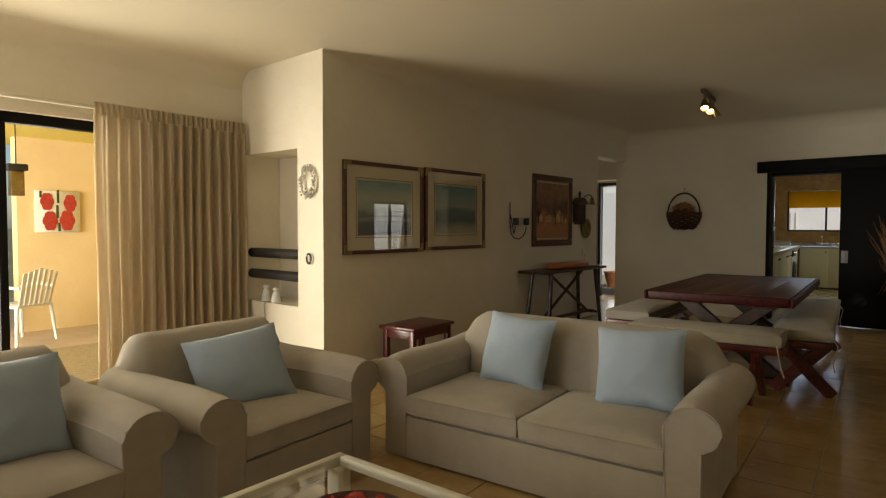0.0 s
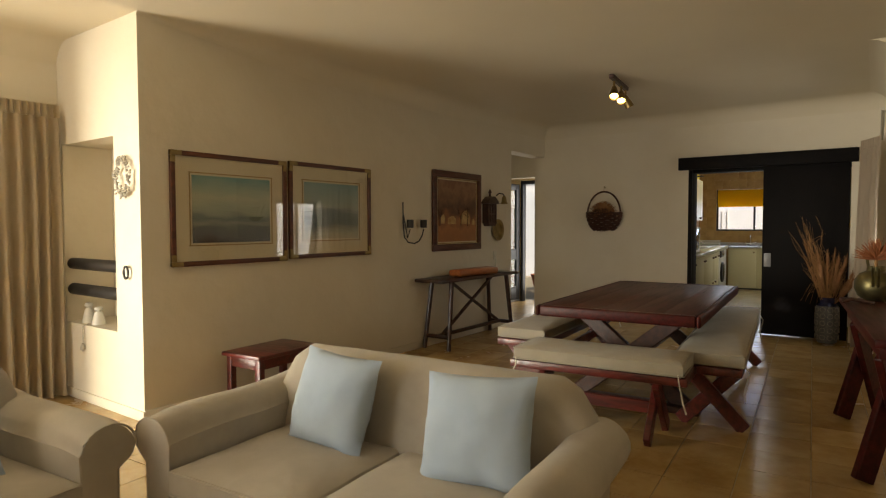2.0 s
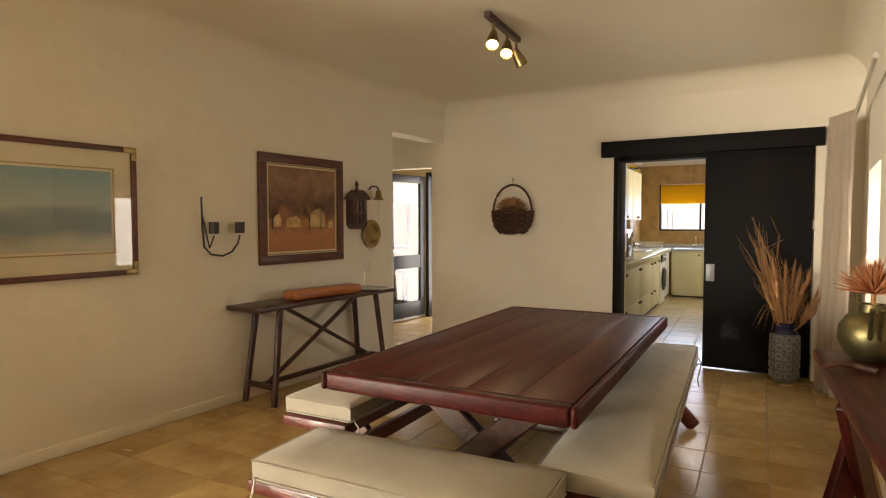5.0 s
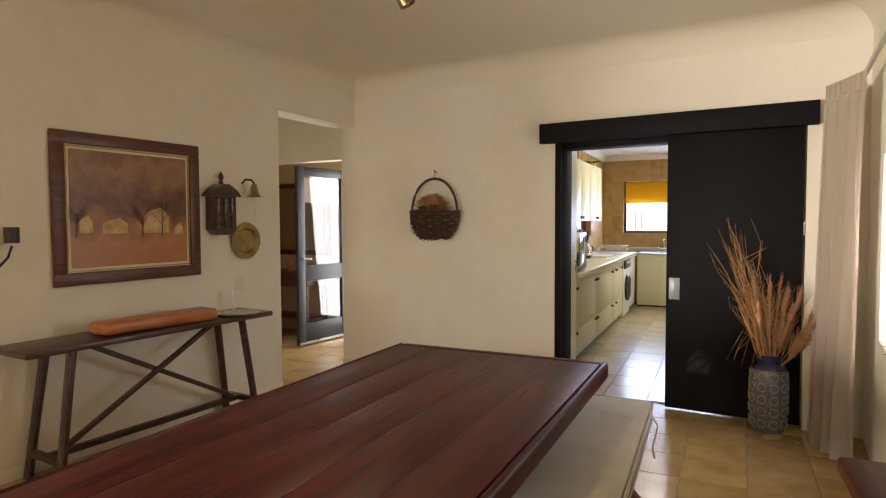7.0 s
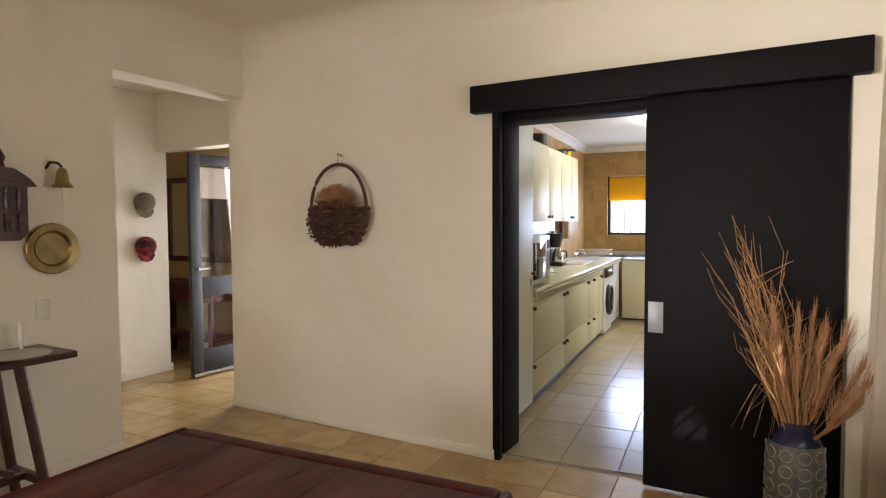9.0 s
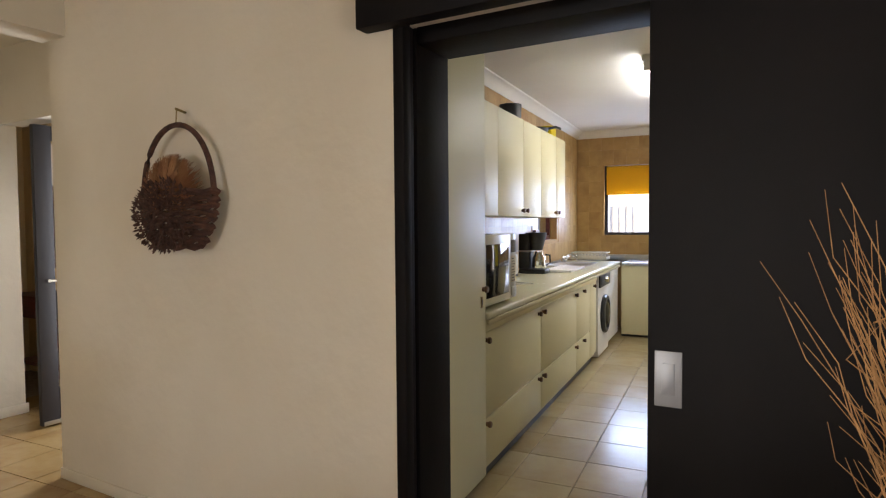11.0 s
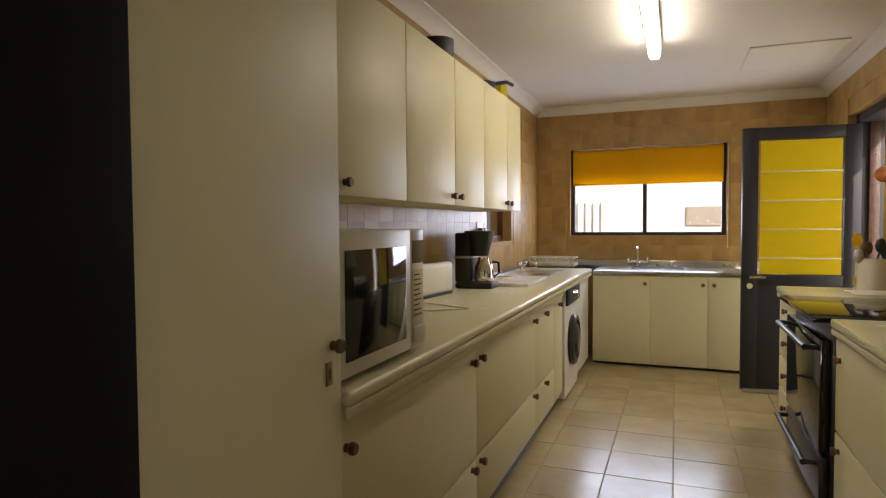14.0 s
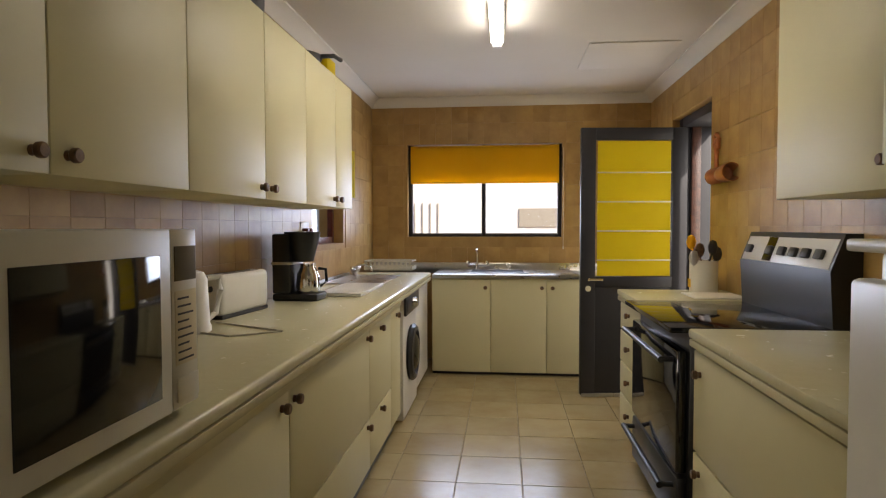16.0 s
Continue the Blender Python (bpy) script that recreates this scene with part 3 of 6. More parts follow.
def sofa(name, m, label, width, seats, category):
    """A slip-covered sofa that faces -y, its middle front at the origin."""
    s = thing(name, m, label, category, "slip-covered seats")
    h = width / 2
    bm = bmesh.new()
    pad(bm, -h + 0.1, h - 0.1, 0.02, 0.86, 0.02, 0.3, 0.0, 0.02)
    part("base", bm, SOFA, s)
    for side in (-1, 1):
        bm = bmesh.new()
        roll_arm(bm, side * (h - 0.13), 0.0, 0.84, side)
        arm = part("armrest", bm, SOFA, s)
        bm = bmesh.new()
        ax = side * (h - 0.13)
        tube(bm, [(ax + (px - ax) * 0.97, -0.002, pz * 0.99) for px, pz in arm_outline(ax, side, 0.15, 0.64)], 0.005, 6)
        part("piping", bm, SOFA, arm)
    # humped back
    bm = bmesh.new()
    n = 24
    rows = []
    for i in range(n + 1):
        u = 2 * i / n - 1
        e = min(1.0, max(0.0, (abs(u) - 0.77) / 0.21))
        z = 0.85 - 0.22 * e * e * (3 - 2 * e) + 0.006 * noise.noise(Vector((u * 4, width, 0)))
        x = u * (h - 0.04)
        prof = [(0.6, 0.28), (0.63, 0.5), (0.68, z - 0.1), (0.73, z - 0.025), (0.79, z), (0.85, z - 0.02), (0.885, z - 0.1), (0.89, 0.3), (0.88, 0.03)]
        rows.append([bm.verts.new((x * (1 if zz > 0.4 else (h - 0.13) / (h - 0.04)), y, zz)) for y, zz in prof])
    for a, b in zip(rows, rows[1:]):
        for k in range(len(a) - 1):
            bm.faces.new((a[k], a[k + 1], b[k + 1], b[k]))
    bm.faces.new(rows[0])
    bm.faces.new(rows[-1][::-1])
    part("backrest", bm, SOFA, s, smooth=50)
    w = (width - 0.42) / seats
    for k in range(seats):
        x0 = -h + 0.21 + k * w
        bm = bmesh.new()
        pad(bm, x0 + 0.004, x0 + w - 0.004, -0.01, 0.66, 0.29, 0.425, 0.03, 0.028, seed=k * 7.0)
        c = part("seat_cushion", bm, SOFA, s)
        bm = bmesh.new()
        for zz in (0.305, 0.412):
            tube(bm, [(x0 + 0.02, -0.012, zz), (x0 + w / 2, -0.014, zz), (x0 + w - 0.02, -0.012, zz)], 0.005, 6)
        part("piping", bm, SOFA, c)
    bm = bmesh.new()
    pad(bm, -h + 0.07, h - 0.07, 0.0, 0.02, 0.012, 0.28, 0.0, 0.006)
    part("skirt", bm, SOFA, s)
    return s


def throw_cushion(m, label, w=0.43):
    bm = bmesh.new()
    cushion(bm, w, 0.42, 0.18, Matrix())
    return solid("cushion", bm, BLUE, label, "cushion", m, "blue cushions", 60)


LOW = Matrix.Diagonal((1, 1, 0.87, 1))
sofa("sofa", pose(-0.98, 2.12, 0, 0, 0, 5) @ LOW, "oatmeal slip-covered two-seat sofa with rolled arms", 1.8, 2, "sofa")
throw_cushion(pose(-1.32, 2.62, 0.565, -18, 3, 2), "pale blue cotton cushion leaning on the sofa back")
throw_cushion(pose(-0.6, 2.66, 0.565, -20, -3, 10), "pale blue cotton cushion leaning on the sofa back", 0.45)
sofa("armchair", pose(-1.78, 1.46, 0, 0, 0, 96) @ LOW, "oatmeal slip-covered armchair with rolled arms", 1.1, 1, "armchair")
throw_cushion(pose(-2.24, 1.40, 0.535, -30, -7, 78), "pale blue cotton cushion propped in the armchair", 0.5)
sofa("armchair", pose(-1.74, 0.29, 0, 0, 0, 95) @ LOW, "oatmeal slip-covered armchair with rolled arms", 1.1, 1, "armchair")
throw_cushion(pose(-2.2, 0.36, 0.555, -20, 0, 92), "pale blue cotton cushion propped in the armchair")

ct = thing("coffee_table", pose(-0.55, 0.74, 0, 0, 0, 2), "cream framed coffee table with a glass top and a lower shelf", "coffee table")
for x, y in ((-0.5, -0.36), (0.5, -0.36), (-0.5, 0.36), (0.5, 0.36)):
    part("leg", boxes((x - 0.03, x + 0.03, y - 0.03, y + 0.03, 0, 0.42, 0.005)), OFFWHITE, ct)
for x in (-1, 1):
    part("rail", boxes((x * 0.54 - 0.035 if x > 0 else -0.54, x * 0.54 if x > 0 else -0.505, -0.4, 0.4, 0.42, 0.455, 0.006)), OFFWHITE, ct)
for y in (-1, 1):
    part("rail", boxes((-0.505, 0.505, 0.365 if y > 0 else -0.4, 0.4 if y > 0 else -0.365, 0.42, 0.455, 0.006)), OFFWHITE, ct)
part("glass_top", boxes((-0.504, 0.504, -0.364, 0.364, 0.438, 0.446)), GLASS, ct, "clear glass pane")
part("shelf", boxes((-0.5, 0.5, -0.36, 0.36, 0.14, 0.16, 0.004)), OFFWHITE, ct)
bowl = thing("bowl", pose(-0.62, 0.76, 0.446), "shallow dark bowl heaped with dried red petals", "bowl")
bm = bmesh.new()
lathe(bm, [(0.0, 0.0), (0.07, 0.0), (0.13, 0.02), (0.17, 0.05), (0.165, 0.052), (0.125, 0.028), (0.0, 0.012)], 28)
part("dish", bm, BASKET, bowl)
bm = bmesh.new()
for k in range(150):
    a, r = random.uniform(0, 6.3), 0.15 * math.sqrt(random.random())
    lathe(bm, [(0, -0.002), (random.uniform(0.01, 0.02), 0.0), (0, 0.006)], 6, pose(r * math.cos(a), r * math.sin(a), 0.035 + 0.035 * (1 - (r / 0.15) ** 2) + random.uniform(0, 0.012), random.uniform(-60, 60), random.uniform(-60, 60), 0))
part("petals", bm, REDPETAL, bowl, "dried dark red petals")


def curtain(name, label, p0, p1, z0, z1, material, folds, depth=0.06, gather=0.0, taper=None):
    """A hanging pleated curtain between two plan points, its bottom spread to taper (two plan points)."""
    c = thing(name, pose(0, 0, 0), label, "curtain")
    n, rows = folds * 10, 14
    a, b = Vector(p0), Vector(p1)
    ta, tb = (Vector(taper[0]), Vector(taper[1])) if taper else (a, b)
    grid = []
    for j in range(rows + 1):
        v = j / rows
        z = z1 - 0.1 - (z1 - 0.1 - z0) * v
        line = []
        qa, qb = a.lerp(ta, v), b.lerp(tb, v)
        nrm = Vector((-(qb - qa).y, (qb - qa).x)).normalized()
        for i in range(n + 1):
            u = i / n
            w = depth * (0.6 + 0.4 * v) * (math.sin(2 * math.pi * folds * u + 1.3 * noise.noise(Vector((u * 5, v * 0.8, folds)))) + 0.35 * noise.noise(Vector((u * 20, v * 2, 3))))
            q = qa.lerp(qb, u + 0.25 / folds * noise.noise(Vector((u * 7, v * 1.2, 8)))) + nrm * w
            line.append((q.x, q.y, z))
        grid.append(line)
    bm = bmesh.new()
    vs = [[bm.verts.new(p) for p in line] for line in grid]
    for r0, r1 in zip(vs, vs[1:]):
        for i in range(n):
            bm.faces.new((r0[i], r0[i + 1], r1[i + 1], r1[i]))
    bmesh.ops.solidify(bm, geom=bm.faces[:], thickness=0.004)
    part("drape", bm, material, c, smooth=80)
    bm = bmesh.new()
    nrm = Vector((-(b - a).y, (b - a).x)).normalized()
    vs = []
    for j in range(3):
        z = z1 - 0.098 + 0.049 * j
        vs.append([bm.verts.new((*(a.lerp(b, i / n) + nrm * depth * (0.35 if j else 0.6) * (abs(math.sin(math.pi * folds * 2 * i / n)) - 0.5)), z)) for i in range(n + 1)])
    for r0, r1 in zip(vs, vs[1:]):
        for i in range(n):
            bm.faces.new((r0[i], r0[i + 1], r1[i + 1], r1[i]))
    bmesh.ops.solidify(bm, geom=bm.faces[:], thickness=0.006)
    part("heading_tape", bm, material, c, smooth=80)
    return c


curtain("curtain", "floor-length beige pleated curtain beside the patio door", (-4.5, 1.52), (-4.5, 2.83), 0.02, 2.25, CURTAIN, 15, 0.05)
rail = solid("curtain_rail", boxes((-4.57, -4.53, -1.5, 2.84, 2.2, 2.225, 0.004)), OFFWHITE, "white curtain track over the patio door", "curtain rail")

patio = thing("patio_door", pose(-4.72, 0, 0), "black framed sliding glass patio door", "door")
part("frame", boxes((-0.04, 0.04, -1.3, 1.75, 2.04, 2.12, 0.004)), BLACKPAINT, patio)
part("sill", boxes((-0.04, 0.04, -1.3, 1.75, 0, 0.03, 0.004)), STEEL, patio)
for y in (-1.3, 0.94, 1.69):
    part("stile", boxes((-0.03, 0.03, y, y + 0.055, 0.03, 2.04, 0.004)), BLACKPAINT, patio)

# niche
for z in (1.035, 0.835):
    bm = bmesh.new()
    rod(bm, (-4.6, 2.93, z), (-3.74, 2.93, z), 0.045, seg=20)
    solid("niche_pole", bm, IRON, "thick dark timber pole set across the niche", "pole", group="niche poles")


def ornament(x, h, label):
    o = thing("ornament", pose(x, 2.95, 0.58), label, "figurine")
    bm = bmesh.new()
    lathe(bm, [(0, 0), (0.05, 0), (0.045, 0.03), (0.03, h * 0.6), (0.018, h * 0.72), (0.03, h * 0.82), (0.026, h * 0.94), (0, h)], 16)
    part("body", bm, WHITE, o)


ornament(-4.36, 0.16, "small white bird ornament on the niche ledge")
ornament(-4.2, 0.14, "small white bell-shaped ornament on the niche ledge")
bm = bmesh.new()
tube(bm, [(-4.24, 2.9, 0.59), (-4.25, 2.855, 0.57), (-4.25, 2.855, 0.45)], 0.004, 6)
lathe(bm, [(0, -0.04), (0.018, -0.02), (0.012, 0.02), (0, 0.03)], 10, pose(-4.25, 2.852, 0.42))
solid("tassel", bm, SHELLS, "thin hanging cord with a pale bead tassel", "tassel")
wr = thing("wreath", pose(-3.57, 2.85, 1.67), "oval wreath of small pale shells", "wreath")
bm = bmesh.new()
for k in range(150):
    a = random.uniform(0, 2 * math.pi)
    rr = random.gauss(0, 0.014)
    lathe(bm, [(0, -0.008), (0.011, 0), (0, 0.009)], 6, pose((0.085 + rr) * math.cos(a), -0.012 + random.uniform(-0.012, 0.006), (0.125 + rr) * math.sin(a), random.uniform(0, 90), random.uniform(0, 90), 0))
part("shell_ring", bm, SHELLS, wr)
bm = bmesh.new()
tube(bm, [(0.03 * math.cos(a), -0.008, 0.042 * math.sin(a)) for a in (2 * math.pi * i / 16 for i in range(17))], 0.008, 8)
solid("wall_ring", bm, IRON, "small dark iron ring on the wall", "ring", pose(-3.57, 2.856, 1.01))


def framed(name, label, y0, y1, z0, z1, fw, material, sheet, mount, glazed, category="picture"):
    """A framed picture on the pictures wall, its face to +x."""
    w, h = (y1 - y0) / 2, (z1 - z0) / 2
    f = thing(name, pose(-3.398, (y0 + y1) / 2, (z0 + z1) / 2), label, category, "framed pictures")
    part("backing", boxes((0, 0.012, -w + 0.01, w - 0.01, -h + 0.01, h - 0.01)), MOUNT if mount else BROWNWOOD, f, "cream mount" if mount else "")
    for a, b, c, d in ((-w, w, h - fw, h), (-w, w, -h, -h + fw), (-w, -w + fw, -h + fw, h - fw), (w - fw, w, -h + fw, h - fw)):
        part("frame_rail", boxes((0, 0.03, a, b, c, d, 0.006)), material, f)
    iw, ih = w - fw - mount, h - fw - mount
    part("sheet", boxes((0.0125, 0.0145, -iw, iw, -ih, ih)), sheet, f)
    g = 0.008
    off = 0.018 if mount else 0.0
    for a, b, c, d in ((-1, 1, 1, 0), (-1, 1, -1, 0), (-1, 0, 0, 1), (1, 0, 0, 1)):
        ww, hh = iw + off, ih + off
        if d == 0:
            part("slip", boxes((0.0125, 0.0175, -ww - g, ww + g, c * hh - g / 2, c * hh + g / 2)), GILT, f, "thin gilt slip")
        else:
            part("slip", boxes((0.0125, 0.0172, a * ww - g / 2, a * ww + g / 2, -hh - g / 2, hh + g / 2)), GILT, f, "thin gilt slip")
    if glazed:
        for sy in (-1, 1):
            for sz in (-1, 1):
                y, z = sy * w, sz * h
                bm = boxes((0.001, 0.0315, min(y, y - sy * 0.085), max(y, y - sy * 0.085), min(z, z - sz * fw), max(z, z - sz * fw), 0.003), (0.001, 0.0313, min(y, y - sy * fw), max(y, y - sy * fw), min(z - sz * fw, z - sz * 0.085), max(z - sz * fw, z - sz * 0.085), 0.003))
                part("corner_mount", bm, BRASS, f, "brass frame corner")
        part("glass", boxes((0.019, 0.021, -w + fw - 0.004, w - fw + 0.004, -h + fw - 0.004, h - fw + 0.004)), GLASS, f, "clear picture glass")
    return f


seascape = framed("picture", "framed stormy seascape print behind glass with a cream mount", 3.07, 4.08, 1.04, 1.86, 0.035, FRAMEWOOD, SEA, 0.13, True)
framed("picture", "framed rocky coast print behind glass with a cream mount", 4.11, 5.1, 1.05, 1.87, 0.035, FRAMEWOOD, COAST, 0.13, True)
bm = bmesh.new()
prism(bm, [(0.13, -0.05), (0.17, -0.085), (0.24, -0.08), (0.28, -0.045), (0.2, -0.055)], -0.0155, -0.0148, Matrix(((0, -1, 0, 0), (1, 0, 0, 0), (0, 0, 1, 0), (0, 0, 0, 1))))
for a, b in (((0.17, -0.06), (0.2, 0.05)), ((0.2, -0.06), (0.25, 0.1)), ((0.24, -0.05), (0.29, 0.05)), ((0.18, 0.02), (0.25, 0.03))):
    tube(bm, [(0.0155, *a), (0.0155, *b)], 0.0016, 4, 0.0008)
part("painted_ship", bm, GREENPAINT, seascape, "dark painted sailing ship")
village = framed("painting", "brown framed oil painting of farm cottages", 6.11, 7.1, 1.04, 1.95, 0.075, FRAMEWOOD, VILLAGE, 0.028, False, "painting")
for y, z, w, h in ((-0.3, -0.1, 0.08, 0.09), (-0.12, -0.11, 0.16, 0.08), (0.16, -0.08, 0.19, 0.14), (0.33, -0.13, 0.06, 0.06)):
    bm = bmesh.new()
    prism(bm, [(y - w / 2, z - h / 2), (y + w / 2, z - h / 2), (y + w / 2, z + h / 4), (y + w * 0.2, z + h * 0.7), (y - w * 0.3, z + h * 0.5), (y - w / 2, z + h / 4)], -0.0155, -0.0146, Matrix(((0, -1, 0, 0), (1, 0, 0, 0), (0, 0, 1, 0), (0, 0, 0, 1))))
    part("painted_cottage", bm, HOUSEPAINT, village, "pale painted cottage")

for y, h in ((0.2, 0.17), (-0.36, 0.1), (0.06, 0.09)):
    bm = bmesh.new()
    tube(bm, [(0.0165, y, -0.17), (0.0165, y + 0.008, -0.06), (0.0165, y, -0.17 + h * 1.3)], 0.004, 5, 0.0015)
    for k in range(9):
        z0 = -0.1 + h * 0.08 * k
        s = 1 if k % 2 else -1
        tube(bm, [(0.0165, y + 0.004, z0), (0.0165, y + s * 0.04, z0 + 0.05), (0.0165, y + s * 0.07, z0 + 0.075)], 0.0022, 4, 0.0008)
    part("painted_tree", bm, BROWNWOOD, village, "dark painted bare tree")

# stool
st = thing("stool", pose(-3.08, 3.68, 0, 0, 0, 4), "dark red stained wooden side table", "side table")
part("top", boxes((-0.2, 0.2, -0.3, 0.3, 0.385, 0.415, 0.008)), REDWOOD, st)
for x, y in ((-0.15, -0.25), (0.15, -0.25), (-0.15, 0.25), (0.15, 0.25)):
    part("leg", boxes((x - 0.024, x + 0.024, y - 0.024, y + 0.024, 0, 0.385, 0.004)), REDWOOD, st)
for a in ((-0.17, -0.15, -0.23, 0.23), (0.15, 0.17, -0.23, 0.23), (-0.13, 0.13, -0.27, -0.25), (-0.13, 0.13, 0.25, 0.27)):
    part("apron", boxes((*a, 0.31, 0.385, 0.003)), REDWOOD, st)

# ---- dining room ----
table = thing("dining_table", pose(-0.93, 5.88, 0, 0, 0, 4.2), "heavy dark red stained plank dining table with crossed legs", "dining table")
for k in range(5):
    x0 = -0.53 + k * 0.212
    bm = bmesh.new()
    cube(bm, x0 + 0.0004, x0 + 0.2116, -1.07, 1.07, 0.685, 0.75 + random.uniform(-0.0008, 0.0008), 0.0022, 2)
    part("plank", bm, DARKWOOD, table)
for y in (-1, 1):
    part("end_board", boxes((-0.5305, 0.5305, 1.0705 if y > 0 else -1.13, 1.13 if y > 0 else -1.0705, 0.674, 0.751, 0.014, 3)), DARKWOOD, table)
for x in (-1, 1):
    part("edge_board", boxes((0.531 if x > 0 else -0.56, 0.56 if x > 0 else -0.531, -1.13, 1.13, 0.672, 0.752, 0.016, 3)), DARKWOOD, table)
for k in range(26):
    x, y, ln = random.uniform(-0.5, 0.5), random.choice((-1, 1)) * random.uniform(0.2, 1.05), random.uniform(0.06, 0.3)
    y = max(-1.06, min(1.06 - ln, y))
    bm = bmesh.new()
    vs = [bm.verts.new(c) for c in ((x, y, 0.7517), (x + 0.0022, y + ln * 0.4, 0.7517), (x + random.uniform(-0.004, 0.004), y + ln, 0.7517), (x - 0.0016, y + ln * 0.5, 0.7517))]
    bm.faces.new(vs)
    part("crack", bm, BLACKPAINT, table, "dark drying crack in the wood")
for y in (-0.7, 0.7):
    for s in (-1, 1):
        bm = bmesh.new()
        bar(bm, (s * 0.42, y + s * 0.03, 0.02), (-s * 0.36, y + s * 0.03, 0.67), 0.055, 0.11, 0.008)
        part("leg", bm, BROWNWOOD, table)
    part("cleat", boxes((-0.45, 0.45, y - 0.06, y + 0.06, 0.63, 0.684, 0.006)), BROWNWOOD, table)
    part("foot", boxes((-0.5, 0.5, y - 0.07, y + 0.07, 0, 0.05, 0.008)), BROWNWOOD, table)
part("stretcher", boxes((-0.05, 0.05, -0.7, 0.7, 0.3, 0.36, 0.006)), BROWNWOOD, table)


def bench(m, length, label, padname):
    b = thing("bench", m, label, "bench", "benches round the table")
    part("seat", boxes((-length / 2, length / 2, -0.19, 0.19, 0.345, 0.39, 0.007)), REDWOOD, b)
    for x in (-length / 2 + 0.2, length / 2 - 0.2):
        for s in (-1, 1):
            bm = bmesh.new()
            bar(bm, (x + s * 0.02, s * 0.2, 0.012), (x + s * 0.02, -s * 0.15, 0.345), 0.04, 0.085, 0.005)
            part("leg", bm, REDWOOD, b)
    bm = bmesh.new()
    bar(bm, (-length / 2 + 0.2, 0, 0.17), (length / 2 - 0.2, 0, 0.17), 0.04, 0.07)
    part("stretcher", bm, REDWOOD, b)
    c = thing("bench_cushion", m, padname, "cushion", "bench cushions")
    bm = bmesh.new()
    pad(bm, -length / 2 + 0.03, length / 2 - 0.02, -0.2, 0.2, 0.392, 0.475, 0.014, 0.024, 24, 8, length)
    part("pad", bm, BENCHPAD, c)
    bm = bmesh.new()
    for z in (0.402, 0.462):
        loop = [(-length / 2 + 0.04, -0.202), (0, -0.203), (length / 2 - 0.03, -0.202), (length / 2 - 0.018, -0.19), (length / 2 - 0.017, 0.19), (length / 2 - 0.03, 0.202), (0, 0.203), (-length / 2 + 0.04, 0.202), (-length / 2 + 0.027, 0.19), (-length / 2 + 0.027, -0.19), (-length / 2 + 0.04, -0.202)]
        tube(bm, [(x, y, z) for x, y in loop], 0.004, 6)
    part("piping", bm, BENCHPAD, c)
    for s in (-1, 1):
        bm = bmesh.new()
        x = s * (length / 2 - 0.05)
        tube(bm, [(x, -0.2, 0.41), (x + 0.01, -0.225, 0.37), (x + s * 0.02, -0.215, 0.32), (x + s * 0.03, -0.2, 0.26), (x + s * 0.05, -0.21, 0.21)], 0.004, 8, 0.005)
        part("tie", bm, CORD, c, "pale cord tie")
    return b


HIGH = Matrix.Diagonal((1, 1, 1.11, 1))
bench(pose(-0.85, 4.55, 0, 0, 0, 5.5) @ HIGH, 1.12, "red stained trestle bench at the table end", "sand canvas bench cushion with piped edges")
bench(pose(-0.37, 6.05, 0, 0, 0, 96) @ HIGH, 2.5, "red stained trestle bench beside the table", "long sand canvas bench cushion with piped edges")
bench(pose(-1.74, 6.02, 0, 0, 0, 94.5) @ HIGH, 2.2, "red stained trestle bench beside the table", "long sand canvas bench cushion with piped edges")

cs = thing("console_table", pose(-3.19, 6.61, 0, 0, 0, 0), "rustic dark wooden console table with a crossed brace", "console table")
bm = bmesh.new()
cube(bm, -0.19, 0.17, -0.83, 0.83, 0.725, 0.76, 0.008)
part("top", bm, BROWNWOOD, cs)
for y in (-1, 1):
    for x in (-1, 1):
        bm = bmesh.new()
        rod(bm, (x * 0.13 - 0.01, y * 0.58, 0.727), (x * 0.16 - 0.01, y * 0.68, 0), 0.026, 0.024, 10)
        part("leg", bm, BROWNWOOD, cs)
    part("rail", boxes((-0.15, 0.13, y * 0.66 - 0.018, y * 0.66 + 0.018, 0.12, 0.16, 0.004)), BROWNWOOD, cs)
part("stretcher", boxes((-0.03, 0.01, -0.65, 0.65, 0.125, 0.16, 0.004)), BROWNWOOD, cs)
for s in (-1, 1):
    bm = bmesh.new()
    bar(bm, (0.0 + s * 0.014, -s * 0.6, 0.16), (0.0 + s * 0.014, s * 0.45, 0.73), 0.03, 0.03)
    part("brace", bm, BROWNWOOD, cs)
bm = bmesh.new()
cube(bm, -0.125, 0.125, -0.39, 0.39, 0.0, 0.075, 0.03, 3)
for v in bm.verts:
    v.co.x *= 1 - 0.35 * abs(v.co.y / 0.39) ** 3
    v.co.z += 0.012 * noise.noise(Vector((v.co.y * 3, v.co.x * 5, 0)))
solid("chopping_board", bm, ORANGEWOOD, "thick orange-brown slab of polished wood on the console", "wooden board", pose(-3.15, 6.6, 0.765, 0, 0, -2), smooth=60)
bm = bmesh.new()
lathe(bm, [(0, 0), (0.13, 0.0), (0.15, 0.012), (0.145, 0.014), (0.12, 0.006), (0, 0.006)], 28)
solid("plate", bm, STEEL, "flat pewter plate at the end of the console", "plate", pose(-3.12, 7.2, 0.7605))
bm = bmesh.new()
lathe(bm, [(0, 0), (0.011, 0), (0.011, 0.14), (0.004, 0.15), (0, 0.15)], 10)
solid("candle", bm, OFFWHITE, "thin white candle on the console", "candle", pose(-3.28, 7.3, 0.7605))

